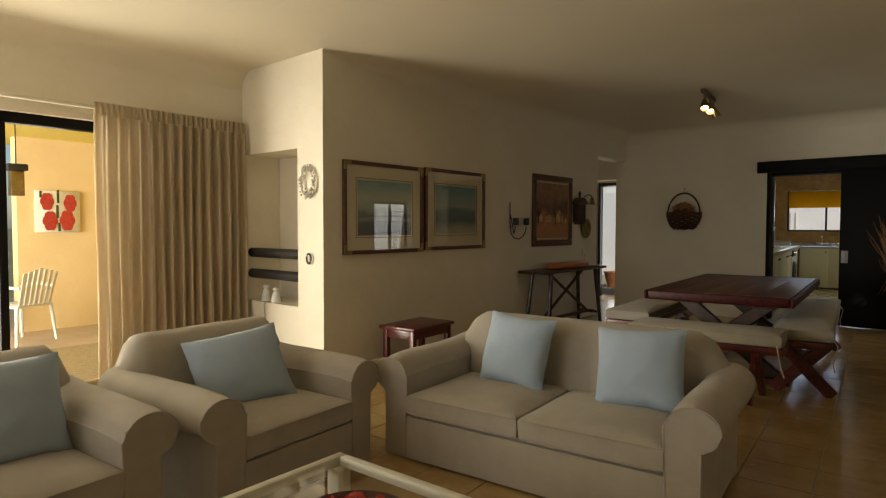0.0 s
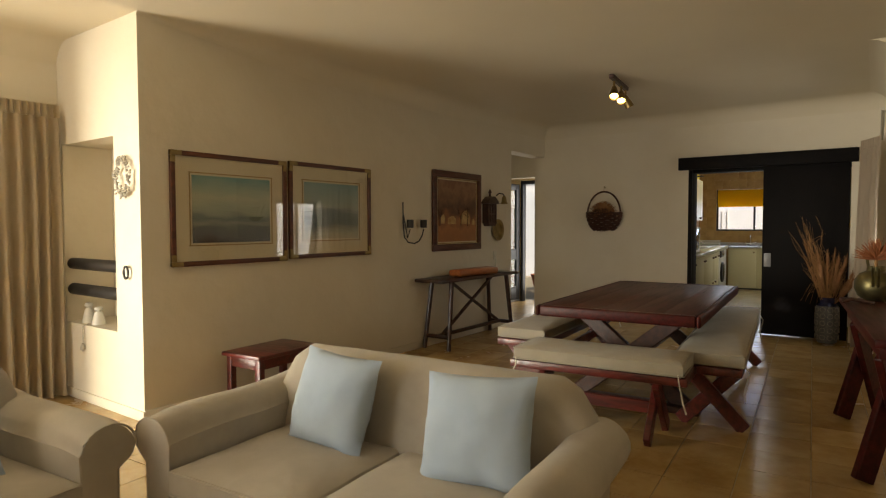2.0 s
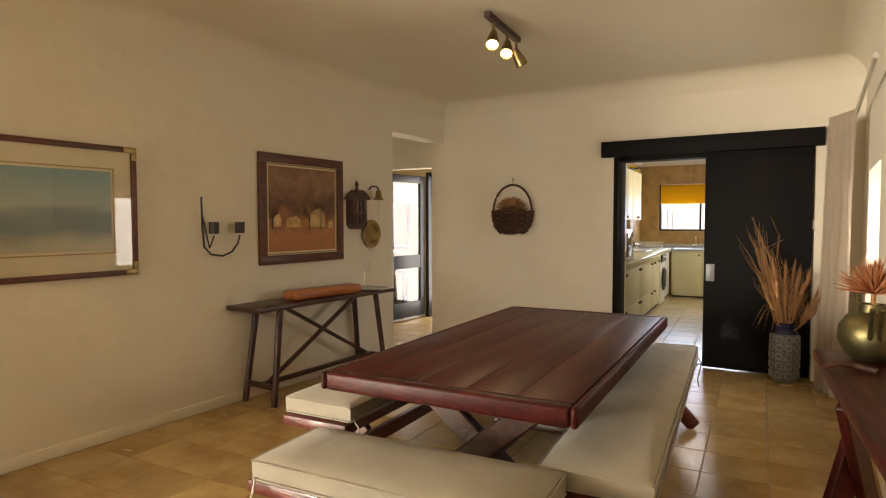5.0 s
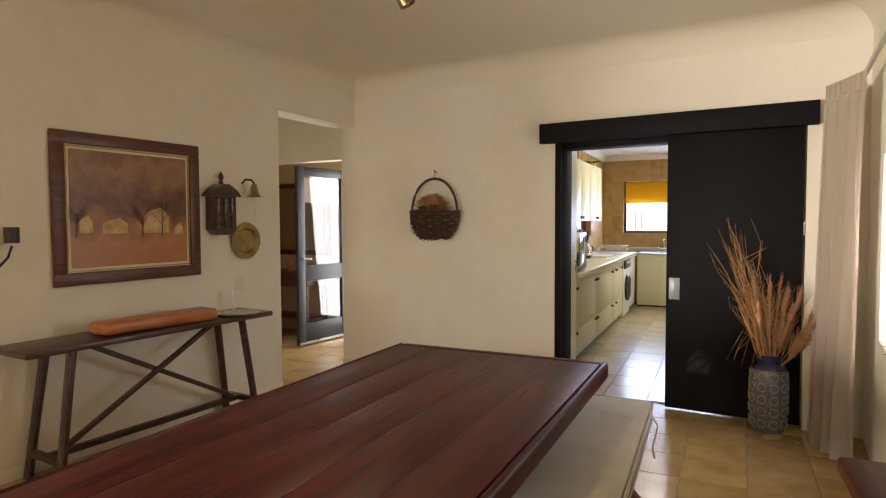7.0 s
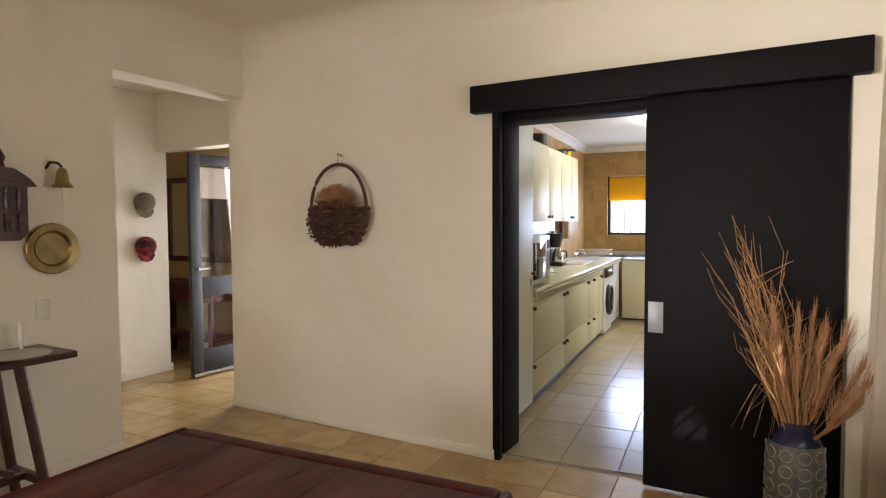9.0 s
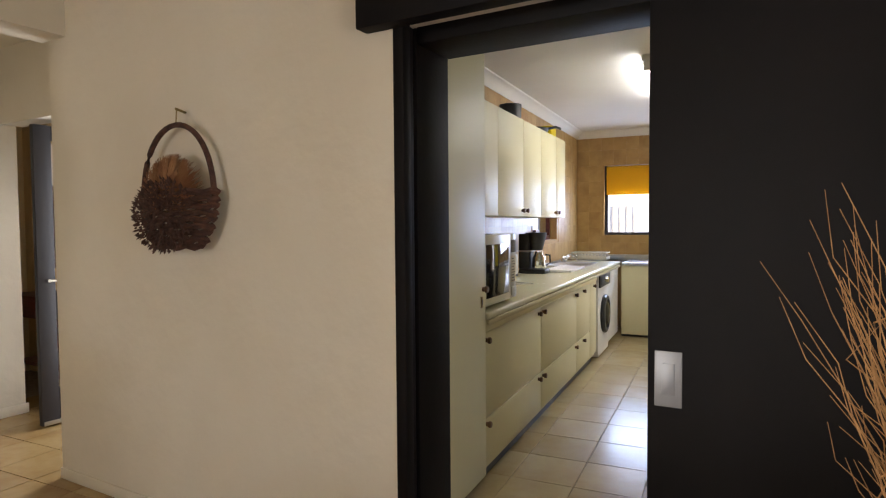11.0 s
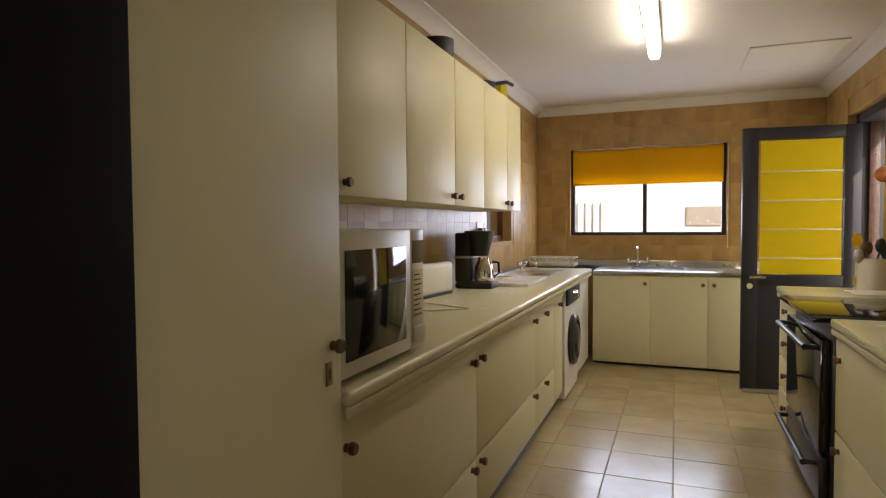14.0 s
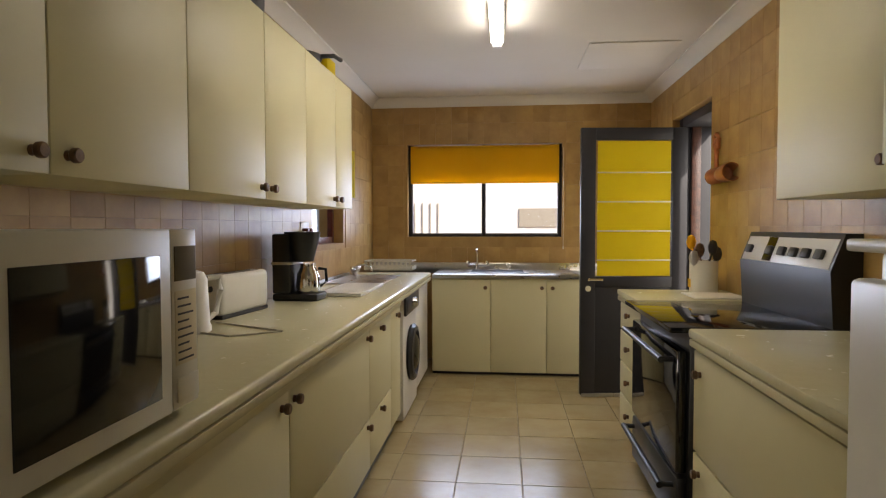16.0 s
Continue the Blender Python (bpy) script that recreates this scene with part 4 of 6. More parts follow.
# iron candle holder
ch = thing("wall_candle_holder", pose(-3.36, 5.74, 1.33), "black wrought iron wall candle holder with two cups", "candle holder")
bm = bmesh.new()
tube(bm, [(0, -0.17, 0.24), (0.0, -0.165, 0.0), (0.01, -0.16, -0.12), (0.02, -0.11, -0.175), (0.03, -0.02, -0.19), (0.03, 0.06, -0.165), (0.03, 0.12, -0.1), (0.03, 0.14, -0.04)], 0.007, 8)
tube(bm, [(0.01, -0.17, 0.1), (0.03, -0.13, -0.13), (0.03, -0.09, -0.04)], 0.006, 8)
part("arm", bm, IRON, ch)
for y in (-0.09, 0.14):
    bm = bmesh.new()
    lathe(bm, [(0, -0.045), (0.035, -0.045), (0.036, 0.04), (0.03, 0.04), (0.029, -0.03), (0, -0.03)], 16, pose(0.03, y, 0.02))
    part("cup", bm, IRON, ch)

# clock, bell, gong, switch
ck = thing("wall_clock", pose(-3.4, 7.27, 1.52), "dark carved wooden wall clock", "clock")
bm = bmesh.new()
prism(bm, [(-0.1, -0.16), (-0.06, -0.2), (0.06, -0.2), (0.1, -0.16), (0.1, 0.1), (-0.1, 0.1)], -0.09, -0.002, Matrix(((0, -1, 0, 0), (1, 0, 0, 0), (0, 0, 1, 0), (0, 0, 0, 1))))
part("case", bm, BROWNWOOD, ck)
bm = bmesh.new()
prism(bm, [(-0.14, 0.08), (0.14, 0.08), (0.1, 0.125), (0.03, 0.17), (-0.03, 0.17), (-0.1, 0.125)], -0.11, -0.002, Matrix(((0, -1, 0, 0), (1, 0, 0, 0), (0, 0, 1, 0), (0, 0, 0, 1))))
part("pediment", bm, BROWNWOOD, ck)
bm = bmesh.new()
lathe(bm, [(0, 0), (0.02, 0), (0.012, 0.03), (0.022, 0.055), (0.01, 0.08), (0, 0.1)], 12, pose(0.05, 0, 0.17))
part("finial", bm, BROWNWOOD, ck)
for y in (-0.06, 0, 0.06):
    bm = bmesh.new()
    for z0, z1 in ((-0.15, -0.06), (-0.04, 0.07)):
        lathe(bm, [(0, z0), (0.016, z0), (0.011, z0 + 0.03), (0.017, (z0 + z1) / 2), (0.011, z1 - 0.03), (0.016, z1), (0, z1)], 10, pose(0.093, y, 0))
    part("spindle", bm, BROWNWOOD, ck)
bl = thing("wall_bell", pose(-3.4, 7.54, 1.66), "brass ship bell on a dark bracket with a cord", "bell")
bm = bmesh.new()
tube(bm, [(0.0, -0.03, 0.05), (0.04, -0.03, 0.08), (0.08, -0.01, 0.075), (0.1, 0, 0.05)], 0.008, 8)
part("bracket", bm, IRON, bl)
bm = bmesh.new()
lathe(bm, [(0, 0.05), (0.018, 0.045), (0.028, 0.02), (0.034, -0.03), (0.055, -0.055), (0.05, -0.056), (0.028, -0.03), (0, 0.03)], 20, pose(0.1, 0, 0))
part("bell", bm, BRASS, bl, "aged brass bell")
bm = bmesh.new()
rod(bm, (0.1, 0, -0.26), (0.1, 0, -0.02), 0.004, seg=6)
part("pull_cord", bm, CORD, bl)
gq = Matrix(((0, 0, 1, 0), (1, 0, 0, 0), (0, 1, 0, 0), (0, 0, 0, 1)))
bm = bmesh.new()
lathe(bm, [(0, 0.004), (0.085, 0.004), (0.1, 0.02), (0.135, 0.024), (0.14, 0.018), (0.12, 0.012), (0.1, 0.0), (0, -0.002)], 36, gq)
solid("brass_plate", bm, BRASS, "round dished brass plate hung on the wall", "wall plate", pose(-3.39, 7.52, 1.27))
sw = thing("light_switch", pose(-3.4, 7.47, 0.94), "white plastic light switch", "light switch")
part("plate", boxes((0, 0.008, -0.036, 0.036, -0.055, 0.055, 0.003)), OFFWHITE, sw)
part("rocker", boxes((0.008, 0.012, -0.012, 0.012, -0.02, 0.02, 0.002)), OFFWHITE, sw)

# wall basket
bk = thing("wall_basket", pose(-2.47, 8.875, 1.46), "flat woven wicker basket of dried grasses hung on the wall", "basket")
bm = bmesh.new()
for k in range(9):
    z = -0.19 + k * 0.028
    w = 0.25 * math.sqrt(max(0.08, 1 - ((z - 0.05) / 0.3) ** 2))
    tube(bm, [(w * math.cos(a), -0.02 - 0.06 * math.sin(a), z + 0.006 * math.sin(a * 9 + k * 3)) for a in (math.pi * i / 18 for i in range(19))], 0.017, 6)
part("weave", bm, BASKET, bk)
bm = bmesh.new()
tube(bm, [(0.235 * math.cos(a), -0.03, 0.0 + 0.33 * math.sin(a) ** 0.9) for a in (math.pi * (i + 0.001) / 24 * 0.999 for i in range(25))], 0.012, 8)
part("handle", bm, BASKET, bk)
bm = bmesh.new()
for k in range(900):
    a = random.gauss(math.pi / 2, 0.62)
    r0, r1 = random.uniform(0.05, 0.12), random.uniform(0.17, 0.235)
    c, sn = math.cos(a), math.sin(a)
    tube(bm, [(r0 * c, -0.09, -0.03 + r0 * sn), (r1 * c * 0.7, -0.075, -0.03 + r1 * sn * 0.75), (r1 * c + random.gauss(0, 0.008), -0.06, -0.03 + r1 * sn)], 0.0026, 3, 0.001)
part("dried_grass", bm, GRASSM, bk, "dried brown grass heads")
bm = bmesh.new()
for k in range(620):
    a, r = random.uniform(0, 6.3), 0.18 * math.sqrt(random.random())
    x, z = r * 1.12 * math.cos(a), -0.06 + r * 0.85 * math.sin(a)
    d = Vector((math.cos(a), -0.5, math.sin(a))) * random.uniform(0.008, 0.02)
    p = Vector((x, -0.1 - 0.035 * (1 - (r / 0.19) ** 2), z))
    tube(bm, [p, p + d * 0.6, p + d], 0.005, 4, 0.001)
part("flower_filling", bm, BASKET, bk, "dark dried flower heads")
bm = bmesh.new()
rod(bm, (0, 0.02, 0.39), (0, -0.03, 0.4), 0.006, seg=8)
tube(bm, [(0, -0.025, 0.4), (0, -0.03, 0.33)], 0.003, 6)
part("nail", bm, BRASS, bk)

# ceiling spotlights
sp = thing("ceiling_spotlight", pose(-1.475, 6.62, H), "brown and brass ceiling spotlight bar with lit bulbs", "ceiling light")
bm = bmesh.new()
bar(bm, (0.035, -0.32, -0.03), (-0.035, 0.3, -0.03), 0.045, 0.04)
part("bar", bm, BROWNWOOD, sp)
for k, (x, y, dx, dy) in enumerate(((0.015, -0.19, 0.2, -0.55), (0.0, 0.05, 0.2, -0.55), (-0.03, 0.26, 0.3, 0.25))):
    d = Vector((dx, dy, -0.75)).normalized()
    p = Vector((x, y, -0.13))
    bm = bmesh.new()
    rod(bm, (x, y, -0.04), p, 0.011, seg=8)
    q = d.to_track_quat("Z", "Y").to_matrix().to_4x4()
    q.translation = p
    lathe(bm, [(0, -0.03), (0.022, -0.03), (0.03, 0.0), (0.042, 0.06), (0.044, 0.1), (0.04, 0.1), (0.03, 0.03), (0, 0.02)], 20, q)
    head = part("lamp_head", bm, BRASS, sp)
    bm = bmesh.new()
    lathe(bm, [(0, 0.03), (0.02, 0.03), (0.036, 0.07), (0.036, 0.085), (0, 0.098)], 16, q)
    part("bulb", bm, BULB if k < 2 else CHROME, head, "lit warm reflector bulb" if k < 2 else "reflector bulb, hidden from below")
    if k < 2:
        lamp = bpy.data.lights.new("spotlight_bulb", "SPOT")
        lamp.energy, lamp.color, lamp.spot_size, lamp.shadow_soft_size = 8, (1.0, 0.68, 0.35), radians(95), 0.03
        e = sp.matrix_basis @ (p + d * 0.12)
        new("spotlight_bulb", lamp).matrix_basis = look(e, e + d)

# east window, curtain, console and vase
w1 = thing("window_1", pose(0.86, 0, 0), "dark bronze framed window with horizontal burglar bars", "window")
for y in (7.25, 7.77, 8.2):
    part("frame", boxes((-0.025, 0.025, y, y + 0.05, 0.75, 1.76, 0.003)), GREYPAINT, w1)
for z in (0.75, 1.71):
    part("frame", boxes((-0.024, 0.024, 7.3, 7.77, z, z + 0.05, 0.003)), GREYPAINT, w1)
    part("frame", boxes((-0.024, 0.024, 7.82, 8.2, z, z + 0.05, 0.003)), GREYPAINT, w1)
for k in range(8):
    bm = bmesh.new()
    rod(bm, (-0.035, 7.3, 0.88 + k * 0.1), (-0.035, 8.2, 0.88 + k * 0.1), 0.007, seg=8)
    part("burglar_bar", bm, IRON, w1)
for a, b in ((7.301, 7.769), (7.821, 8.199)):
    g = part("pane", boxes((0.004, 0.008, a, b, 0.801, 1.709)), GLASS, w1, "clear glass pane")
    g.visible_shadow = False
curtain("curtain", "pale cream curtain drawn to the side of the window", (0.61, 8.24), (0.44, 8.62), 0.02, 2.22, PALECURTAIN, 4, 0.035, taper=((0.6, 8.24), (0.39, 8.64)))
bm = bmesh.new()
rod(bm, (0.62, 6.6, 2.23), (0.62, 8.65, 2.23), 0.014, seg=12)
solid("curtain_rod", bm, OFFWHITE, "white curtain rod above the window", "curtain rod")

sd = thing("console_table", pose(0.7, 5.17, 0, 0, 0, 6.5) @ Matrix.Diagonal((1, 1, 1.095, 1)), "dark red wooden console with slanting plank legs", "console table")
part("top", boxes((-0.21, 0.04, -0.95, 0.95, 0.69, 0.73, 0.01)), DARKWOOD, sd)
part("apron", boxes((-0.17, 0.0, -0.8, 0.8, 0.62, 0.689, 0.004)), DARKWOOD, sd)
for y in (-0.62, 0.56):
    for s in (-1, 1):
        bm = bmesh.new()
        bar(bm, (-0.09 + s * 0.12, y + s * 0.12 + 0.1, 0.014), (-0.09 - s * 0.06, y - s * 0.1, 0.64), 0.04, 0.11, 0.005)
        part("leg", bm, DARKWOOD, sd)
can = thing("watering_can", pose(0.6, 5.95, 0.8) @ Matrix.Diagonal((0.8, 0.8, 0.8, 1)), "brass watering can with a tall bent handle", "watering can")
bm = bmesh.new()
lathe(bm, [(0, 0), (0.085, 0.0), (0.13, 0.04), (0.16, 0.11), (0.155, 0.18), (0.12, 0.235), (0.07, 0.26), (0.065, 0.3), (0.06, 0.3), (0.06, 0.25), (0, 0.24)], 32)
part("body", bm, DULLBRASS, can)
bm = bmesh.new()
tube(bm, [(-0.05, 0.05, 0.26), (-0.07, 0.2, 0.38), (-0.07, 0.25, 0.36), (-0.05, 0.17, 0.22), (-0.03, 0.13, 0.14)], 0.012, 10)
part("handle", bm, DULLBRASS, can)
bm = bmesh.new()
for dx in (-0.02, 0.02):
    tube(bm, [(dx, -0.12, 0.1), (dx, -0.2, 0.2), (dx, -0.26, 0.3)], 0.012, 10)
part("spout", bm, DULLBRASS, can)
fl = thing("dried_flowers", pose(0.6, 5.95, 1.0) @ Matrix.Diagonal((0.85, 0.85, 0.85, 1)), "spiky dried orange protea flowers in the watering can", "dried flowers")
bm = bmesh.new()
for k in range(170):
    a, e = random.uniform(0, 6.3), random.uniform(0.1, 1.45)
    d = Vector((math.cos(a) * math.cos(e), math.sin(a) * math.cos(e), math.sin(e)))
    q = Vector((0, 0, 0.1)) + d * 0.03
    tube(bm, [q, q + d * 0.07, q + d * random.uniform(0.11, 0.16)], 0.007, 5, 0.001)
part("petals", bm, TERRA, fl)
bm = bmesh.new()
rod(bm, (0, 0, -0.1), (0, 0, 0.12), 0.012, seg=8)
part("stem", bm, TWIG, fl)
bm = bmesh.new()
tube(bm, [(-0.08, -0.03, 0.012), (-0.03, -0.01, 0.03), (0.03, 0.02, 0.02), (0.1, 0.0, 0.012)], 0.012, 8)
tube(bm, [(-0.03, -0.01, 0.03), (-0.04, 0.06, 0.012)], 0.009, 8)
tube(bm, [(0.03, 0.02, 0.02), (0.05, 0.08, 0.012)], 0.008, 8)
solid("driftwood", bm, BROWNWOOD, "small dark forked piece of driftwood on the console", "driftwood", pose(0.5, 5.66, 0.8))

vs_ = thing("floor_vase", pose(0.165, 8.79, 0), "tall blue-grey patterned clay floor vase", "vase")
bm = bmesh.new()
lathe(bm, [(0, 0), (0.085, 0), (0.1, 0.02), (0.113, 0.12), (0.12, 0.25), (0.118, 0.36), (0.105, 0.42)], 36)
part("body", bm, VASEM, vs_)
bm = bmesh.new()
lathe(bm, [(0.104, 0.42), (0.098, 0.44), (0.08, 0.455), (0.078, 0.5), (0.085, 0.515), (0.075, 0.515), (0.066, 0.46), (0.066, 0.3), (0, 0.3)], 36)
part("neck", bm, NAVY, vs_, "dark navy glazed neck")
for zc, n in ((0.07, 10), (0.15, 10), (0.23, 10), (0.31, 10), (0.38, 10)):
    bm = bmesh.new()
    r = 0.111 + 0.009 * math.sin(zc * 7)
    for k in range(n):
        a = 2 * math.pi * k / n
        c = Vector(((r + 0.001) * math.cos(a), (r + 0.001) * math.sin(a), zc))
        tg, up = Vector((-math.sin(a), math.cos(a), 0)), Vector((0, 0, 1))
        tube(bm, [c + 0.027 * (tg * math.cos(t) + up * math.sin(t)) - Vector((math.cos(a), math.sin(a), 0)) * 0.003 * math.cos(t) ** 2 for t in (2 * math.pi * i / 12 for i in range(13))], 0.0028, 5)
    part("relief_band", bm, SHELLS, vs_, "pale raised circle pattern")
tw = thing("dried_twigs", pose(0.165, 8.79, 0.31), "tall bundle of dry tan twigs and feathery grass in the vase", "dried twigs")
for grp in range(7):
    for k in range(18):
        bm = bmesh.new()
        a = random.uniform(0, 6.3)
        lean = Vector((random.gauss(-0.21, 0.09), random.gauss(-0.12, 0.08), 0)) if grp < 5 else Vector((random.gauss(0.12, 0.14), random.gauss(-0.1, 0.1), 0))
        h = 0.5 + 0.62 * random.random() ** 1.3 if grp < 5 else random.uniform(0.4, 0.72)
        pts = []
        base = Vector((0.03 * math.cos(a), 0.03 * math.sin(a), 0.0))
        for i in range(8):
            t = i / 7
            wob = Vector((noise.noise(Vector((k, grp, t * 4))), noise.noise(Vector((k + 50, grp, t * 4))), 0)) * 0.075 * t
            q = base + lean * t * (0.5 + 0.5 * t) * h * 1.1 + Vector((0, 0, h * t)) + wob
            q.y = min(q.y, 0.09)
            pts.append(q)
        tube(bm, pts, 0.0034, 5, 0.0008)
        if random.random() < 0.7:
            j = random.choice((3, 4, 5))
            s = pts[j]
            tube(bm, [s, s + Vector((random.gauss(0, 0.03), -0.01, 0.07)), s + Vector((random.gauss(0, 0.06), -0.02, 0.16))], 0.0025, 4, 0.001)
        part("twig", bm, TWIG, tw)
for k in range(15):
    bm = bmesh.new()
    lx, h = -0.12 + 0.034 * k + random.uniform(-0.03, 0.03), random.uniform(0.5, 0.74) - 0.012 * k
    tip = Vector((lx, random.uniform(-0.2, -0.02), h))
    tube(bm, [(0, 0, 0.05), tip * 0.55, tip], 0.003, 5, 0.0015)
    for j in range(190):
        f = random.uniform(0.45, 1.0)
        q = tip * f
        spread = 0.028 * (1.25 - f)
        tube(bm, [q, q + Vector((random.gauss(0, spread) + lx * 0.12, random.gauss(0, spread), random.uniform(0.05, 0.13)))], 0.0013, 3, 0.0005)
    part("grass_plume", bm, GRASSM, tw, "feathery russet grass plume")
for k in range(7):
    bm = bmesh.new()
    a, b = random.uniform(-0.17, -0.05), random.uniform(-0.09, 0.02)
    tube(bm, [(-0.02, 0, 0.1), (a * 0.6, b * 0.5, 0.3), (a * 0.95, b, 0.34 + random.uniform(-0.04, 0.04)), (a * 1.2, b * 1.3, 0.27), (a * 1.35 - 0.05 * random.random(), b * 1.6, random.uniform(0.1, 0.22))], 0.0022, 4, 0.0008)
    part("drooping_blade", bm, TWIG, tw)

# ---- hall and entrance ----
hd = thing("door_1", pose(-4.47, 10.08, 0.015, 0, 0, -93), "charcoal half-glazed entrance door, wide open", "door")
part("stile", boxes((0.0, 0.11, -0.022, 0.022, 0, 2.02, 0.004)), GREYPAINT, hd)
part("stile", boxes((0.71, 0.82, -0.022, 0.022, 0, 2.02, 0.004)), GREYPAINT, hd)
for z0, z1 in ((0.03, 0.24), (0.72, 0.9), (1.92, 2.02)):
    part("rail", boxes((0.11, 0.71, -0.022, 0.022, z0, z1, 0.004)), GREYPAINT, hd)
for z0, z1 in ((0.24, 0.72), (0.9, 1.92)):
    part("pane", boxes((0.11, 0.71, -0.003, 0.003, z0, z1)), GLASS, hd, "clear glass pane")
for s in (-1, 1):
    bm = bmesh.new()
    rod(bm, (0.765, s * 0.022, 0.98), (0.765, s * 0.065, 0.98), 0.012, seg=10)
    rod(bm, (0.775, s * 0.06, 0.98), (0.65, s * 0.06, 0.975), 0.009, seg=10)
    part("handle", bm, CHROME, hd, "chrome lever handle")
bm = boxes((0.01, 0.81, -0.03, 0.03, 0.0, 0.028, 0.003))
part("draught_strip", bm, STEEL, hd, "aluminium draught strip")
part("cafe_curtain", boxes((0.12, 0.7, -0.012, -0.006, 1.62, 1.9)), PALECURTAIN, hd, "short white lace curtain")
fr = thing("door_frame", pose(-4.45, 10.1, 0), "charcoal painted entrance door frame", "door frame")
for x in (0.0, 0.83):
    part("post", boxes((x, x + 0.05, 0, 0.1, 0, 2.1, 0.004)), GREYPAINT, fr)
part("head", boxes((0.05, 0.83, 0, 0.1, 2.04, 2.1, 0.004)), GREYPAINT, fr)
d2 = thing("door_2", pose(-5.05, 7.92, 0), "charcoal painted hall door, shut", "door")
part("panel", boxes((-0.02, 0.03, 0.0, 0.86, 0, 1.96, 0.004)), GREYPAINT, d2)
part("frame", boxes((0.0, 0.07, 0.86, 0.93, 0, 1.96, 0.004)), GREYPAINT, d2)


def cap(z, material, label, tilt):
    c = thing("cap", pose(-4.975, 9.13, z, 0, tilt, 0), label, "cap", "caps on the wall")
    bm = bmesh.new()
    lathe(bm, [(0.085, 0), (0.09, 0.03), (0.085, 0.07), (0.06, 0.105), (0.02, 0.12), (0, 0.122)], 20, gq)
    part("crown", bm, material, c)
    bm = bmesh.new()
    prism(bm, [(-0.07, -0.05), (0.07, -0.05), (0.08, -0.09), (0.05, -0.13), (0, -0.145), (-0.05, -0.13), (-0.08, -0.09)], -0.05, -0.04, Matrix(((0, -1, 0, 0), (1, 0, 0, 0), (0, 0, 1, 0), (0, 0, 0, 1))))
    part("peak", bm, material, c)


cap(1.6, KHAKI, "khaki cotton cap hung on the wall pier", 0)
cap(1.2, PLAID, "red and black plaid cap hung on the wall pier", 0)
mi = thing("mirror", pose(-5.32, 10.08, 1.45), "red-brown framed wall mirror", "mirror")
for a in ((-0.6, 0.6, 0.4, 0.46), (-0.6, 0.6, -0.46, -0.4), (-0.6, -0.54, -0.4, 0.4), (0.54, 0.6, -0.4, 0.4)):
    part("frame_rail", boxes((a[0], a[1], -0.03, 0.015, a[2], a[3], 0.004)), REDWOOD, mi)
part("mirror_glass", boxes((-0.54, 0.54, -0.012, -0.006, -0.4, 0.4)), MIRROR, mi, "clear mirror glass")
ht = thing("hall_table", pose(-5.3, 9.86, 0), "dark red wooden hall table", "table")
part("top", boxes((-0.55, 0.6, -0.2, 0.2, 0.76, 0.8, 0.005)), REDWOOD, ht)
part("drawer", boxes((-0.5, 0.55, -0.185, 0.18, 0.62, 0.76, 0.004)), REDWOOD, ht)
for x in (-0.5, 0.52):
    for y in (-0.16, 0.16):
        part("leg", boxes((x - 0.025, x + 0.025, y - 0.025, y + 0.025, 0, 0.62, 0.004)), REDWOOD, ht)
part("shelf", boxes((-0.48, 0.5, -0.15, 0.15, 0.22, 0.25, 0.004)), REDWOOD, ht)
bm = bmesh.new()
lathe(bm, [(0, 0), (0.05, 0), (0.055, 0.14), (0.05, 0.14), (0.046, 0.01), (0, 0.01)], 20)
solid("pot", bm, TERRA, "small dark red pot on the hall table", "pot", pose(-5.12, 9.8, 0.8))
bm = boxes((-0.12, 0.12, -0.09, 0.09, 0, 0.06, 0.006))
solid("box", bm, REDWOOD, "small red box on the hall table", "box", pose(-4.86, 9.85, 0.8))

# ---- kitchen ----


def knobs(parent, ka, spot):
    for a in ka if isinstance(ka, tuple) else (ka,):
        knob(parent, *spot(a))


def knob(parent, x, y, z, axis="u", s=1):
    bm = bmesh.new()
    m = pose(x, y, z, 0, 90 * s, 0) if axis == "u" else pose(x, y, z, 90, 0, 0)
    lathe(bm, [(0, 0), (0.012, 0.0), (0.011, 0.01), (0.017, 0.016), (0.017, 0.026), (0.014, 0.03), (0, 0.03)], 14, m)
    part("knob", bm, KNOBWOOD, parent, "turned dark wooden knob")


def cabinet(name, label, u0, u1, v0, v1, z0, z1, fronts, face, group="fitted kitchen cupboards", plinth=True, inset=0.0):
    """A cupboard unit: face is 'u+' or 'u-' or 'v-'; fronts are (a0, a1, z0, z1, knob_a, knob_z)."""
    c = thing(name, KM @ pose(0, 0, 0), label, "cupboard", group)
    part("body", boxes((u0, u1, v0 + 0.001, v1 - 0.001, z0, z1, 0.002)), CREAM, c)
    for a0, a1, f0, f1, ka, kz in fronts:
        a0, a1 = a0 + 0.0025, a1 - 0.0025
        if face == "u+":
            d = part("door", boxes((u1 + 0.001, u1 + 0.019, a0, a1, f0, f1, 0.003)), CREAM, c)
            knobs(d, ka, lambda a: (u1 + 0.019, a, kz, "u", 1))
        elif face == "u-":
            d = part("door", boxes((u0 - 0.019, u0 - 0.001, a0, a1, f0, f1, 0.003)), CREAM, c)
            knobs(d, ka, lambda a: (u0 - 0.019, a, kz, "u", -1))
        else:
            d = part("door", boxes((a0, a1, v0 - 0.019, v0 - 0.001, f0, f1, 0.003)), CREAM, c)
            knobs(d, ka, lambda a: (a, v0 - 0.019, kz, "v"))
    return c


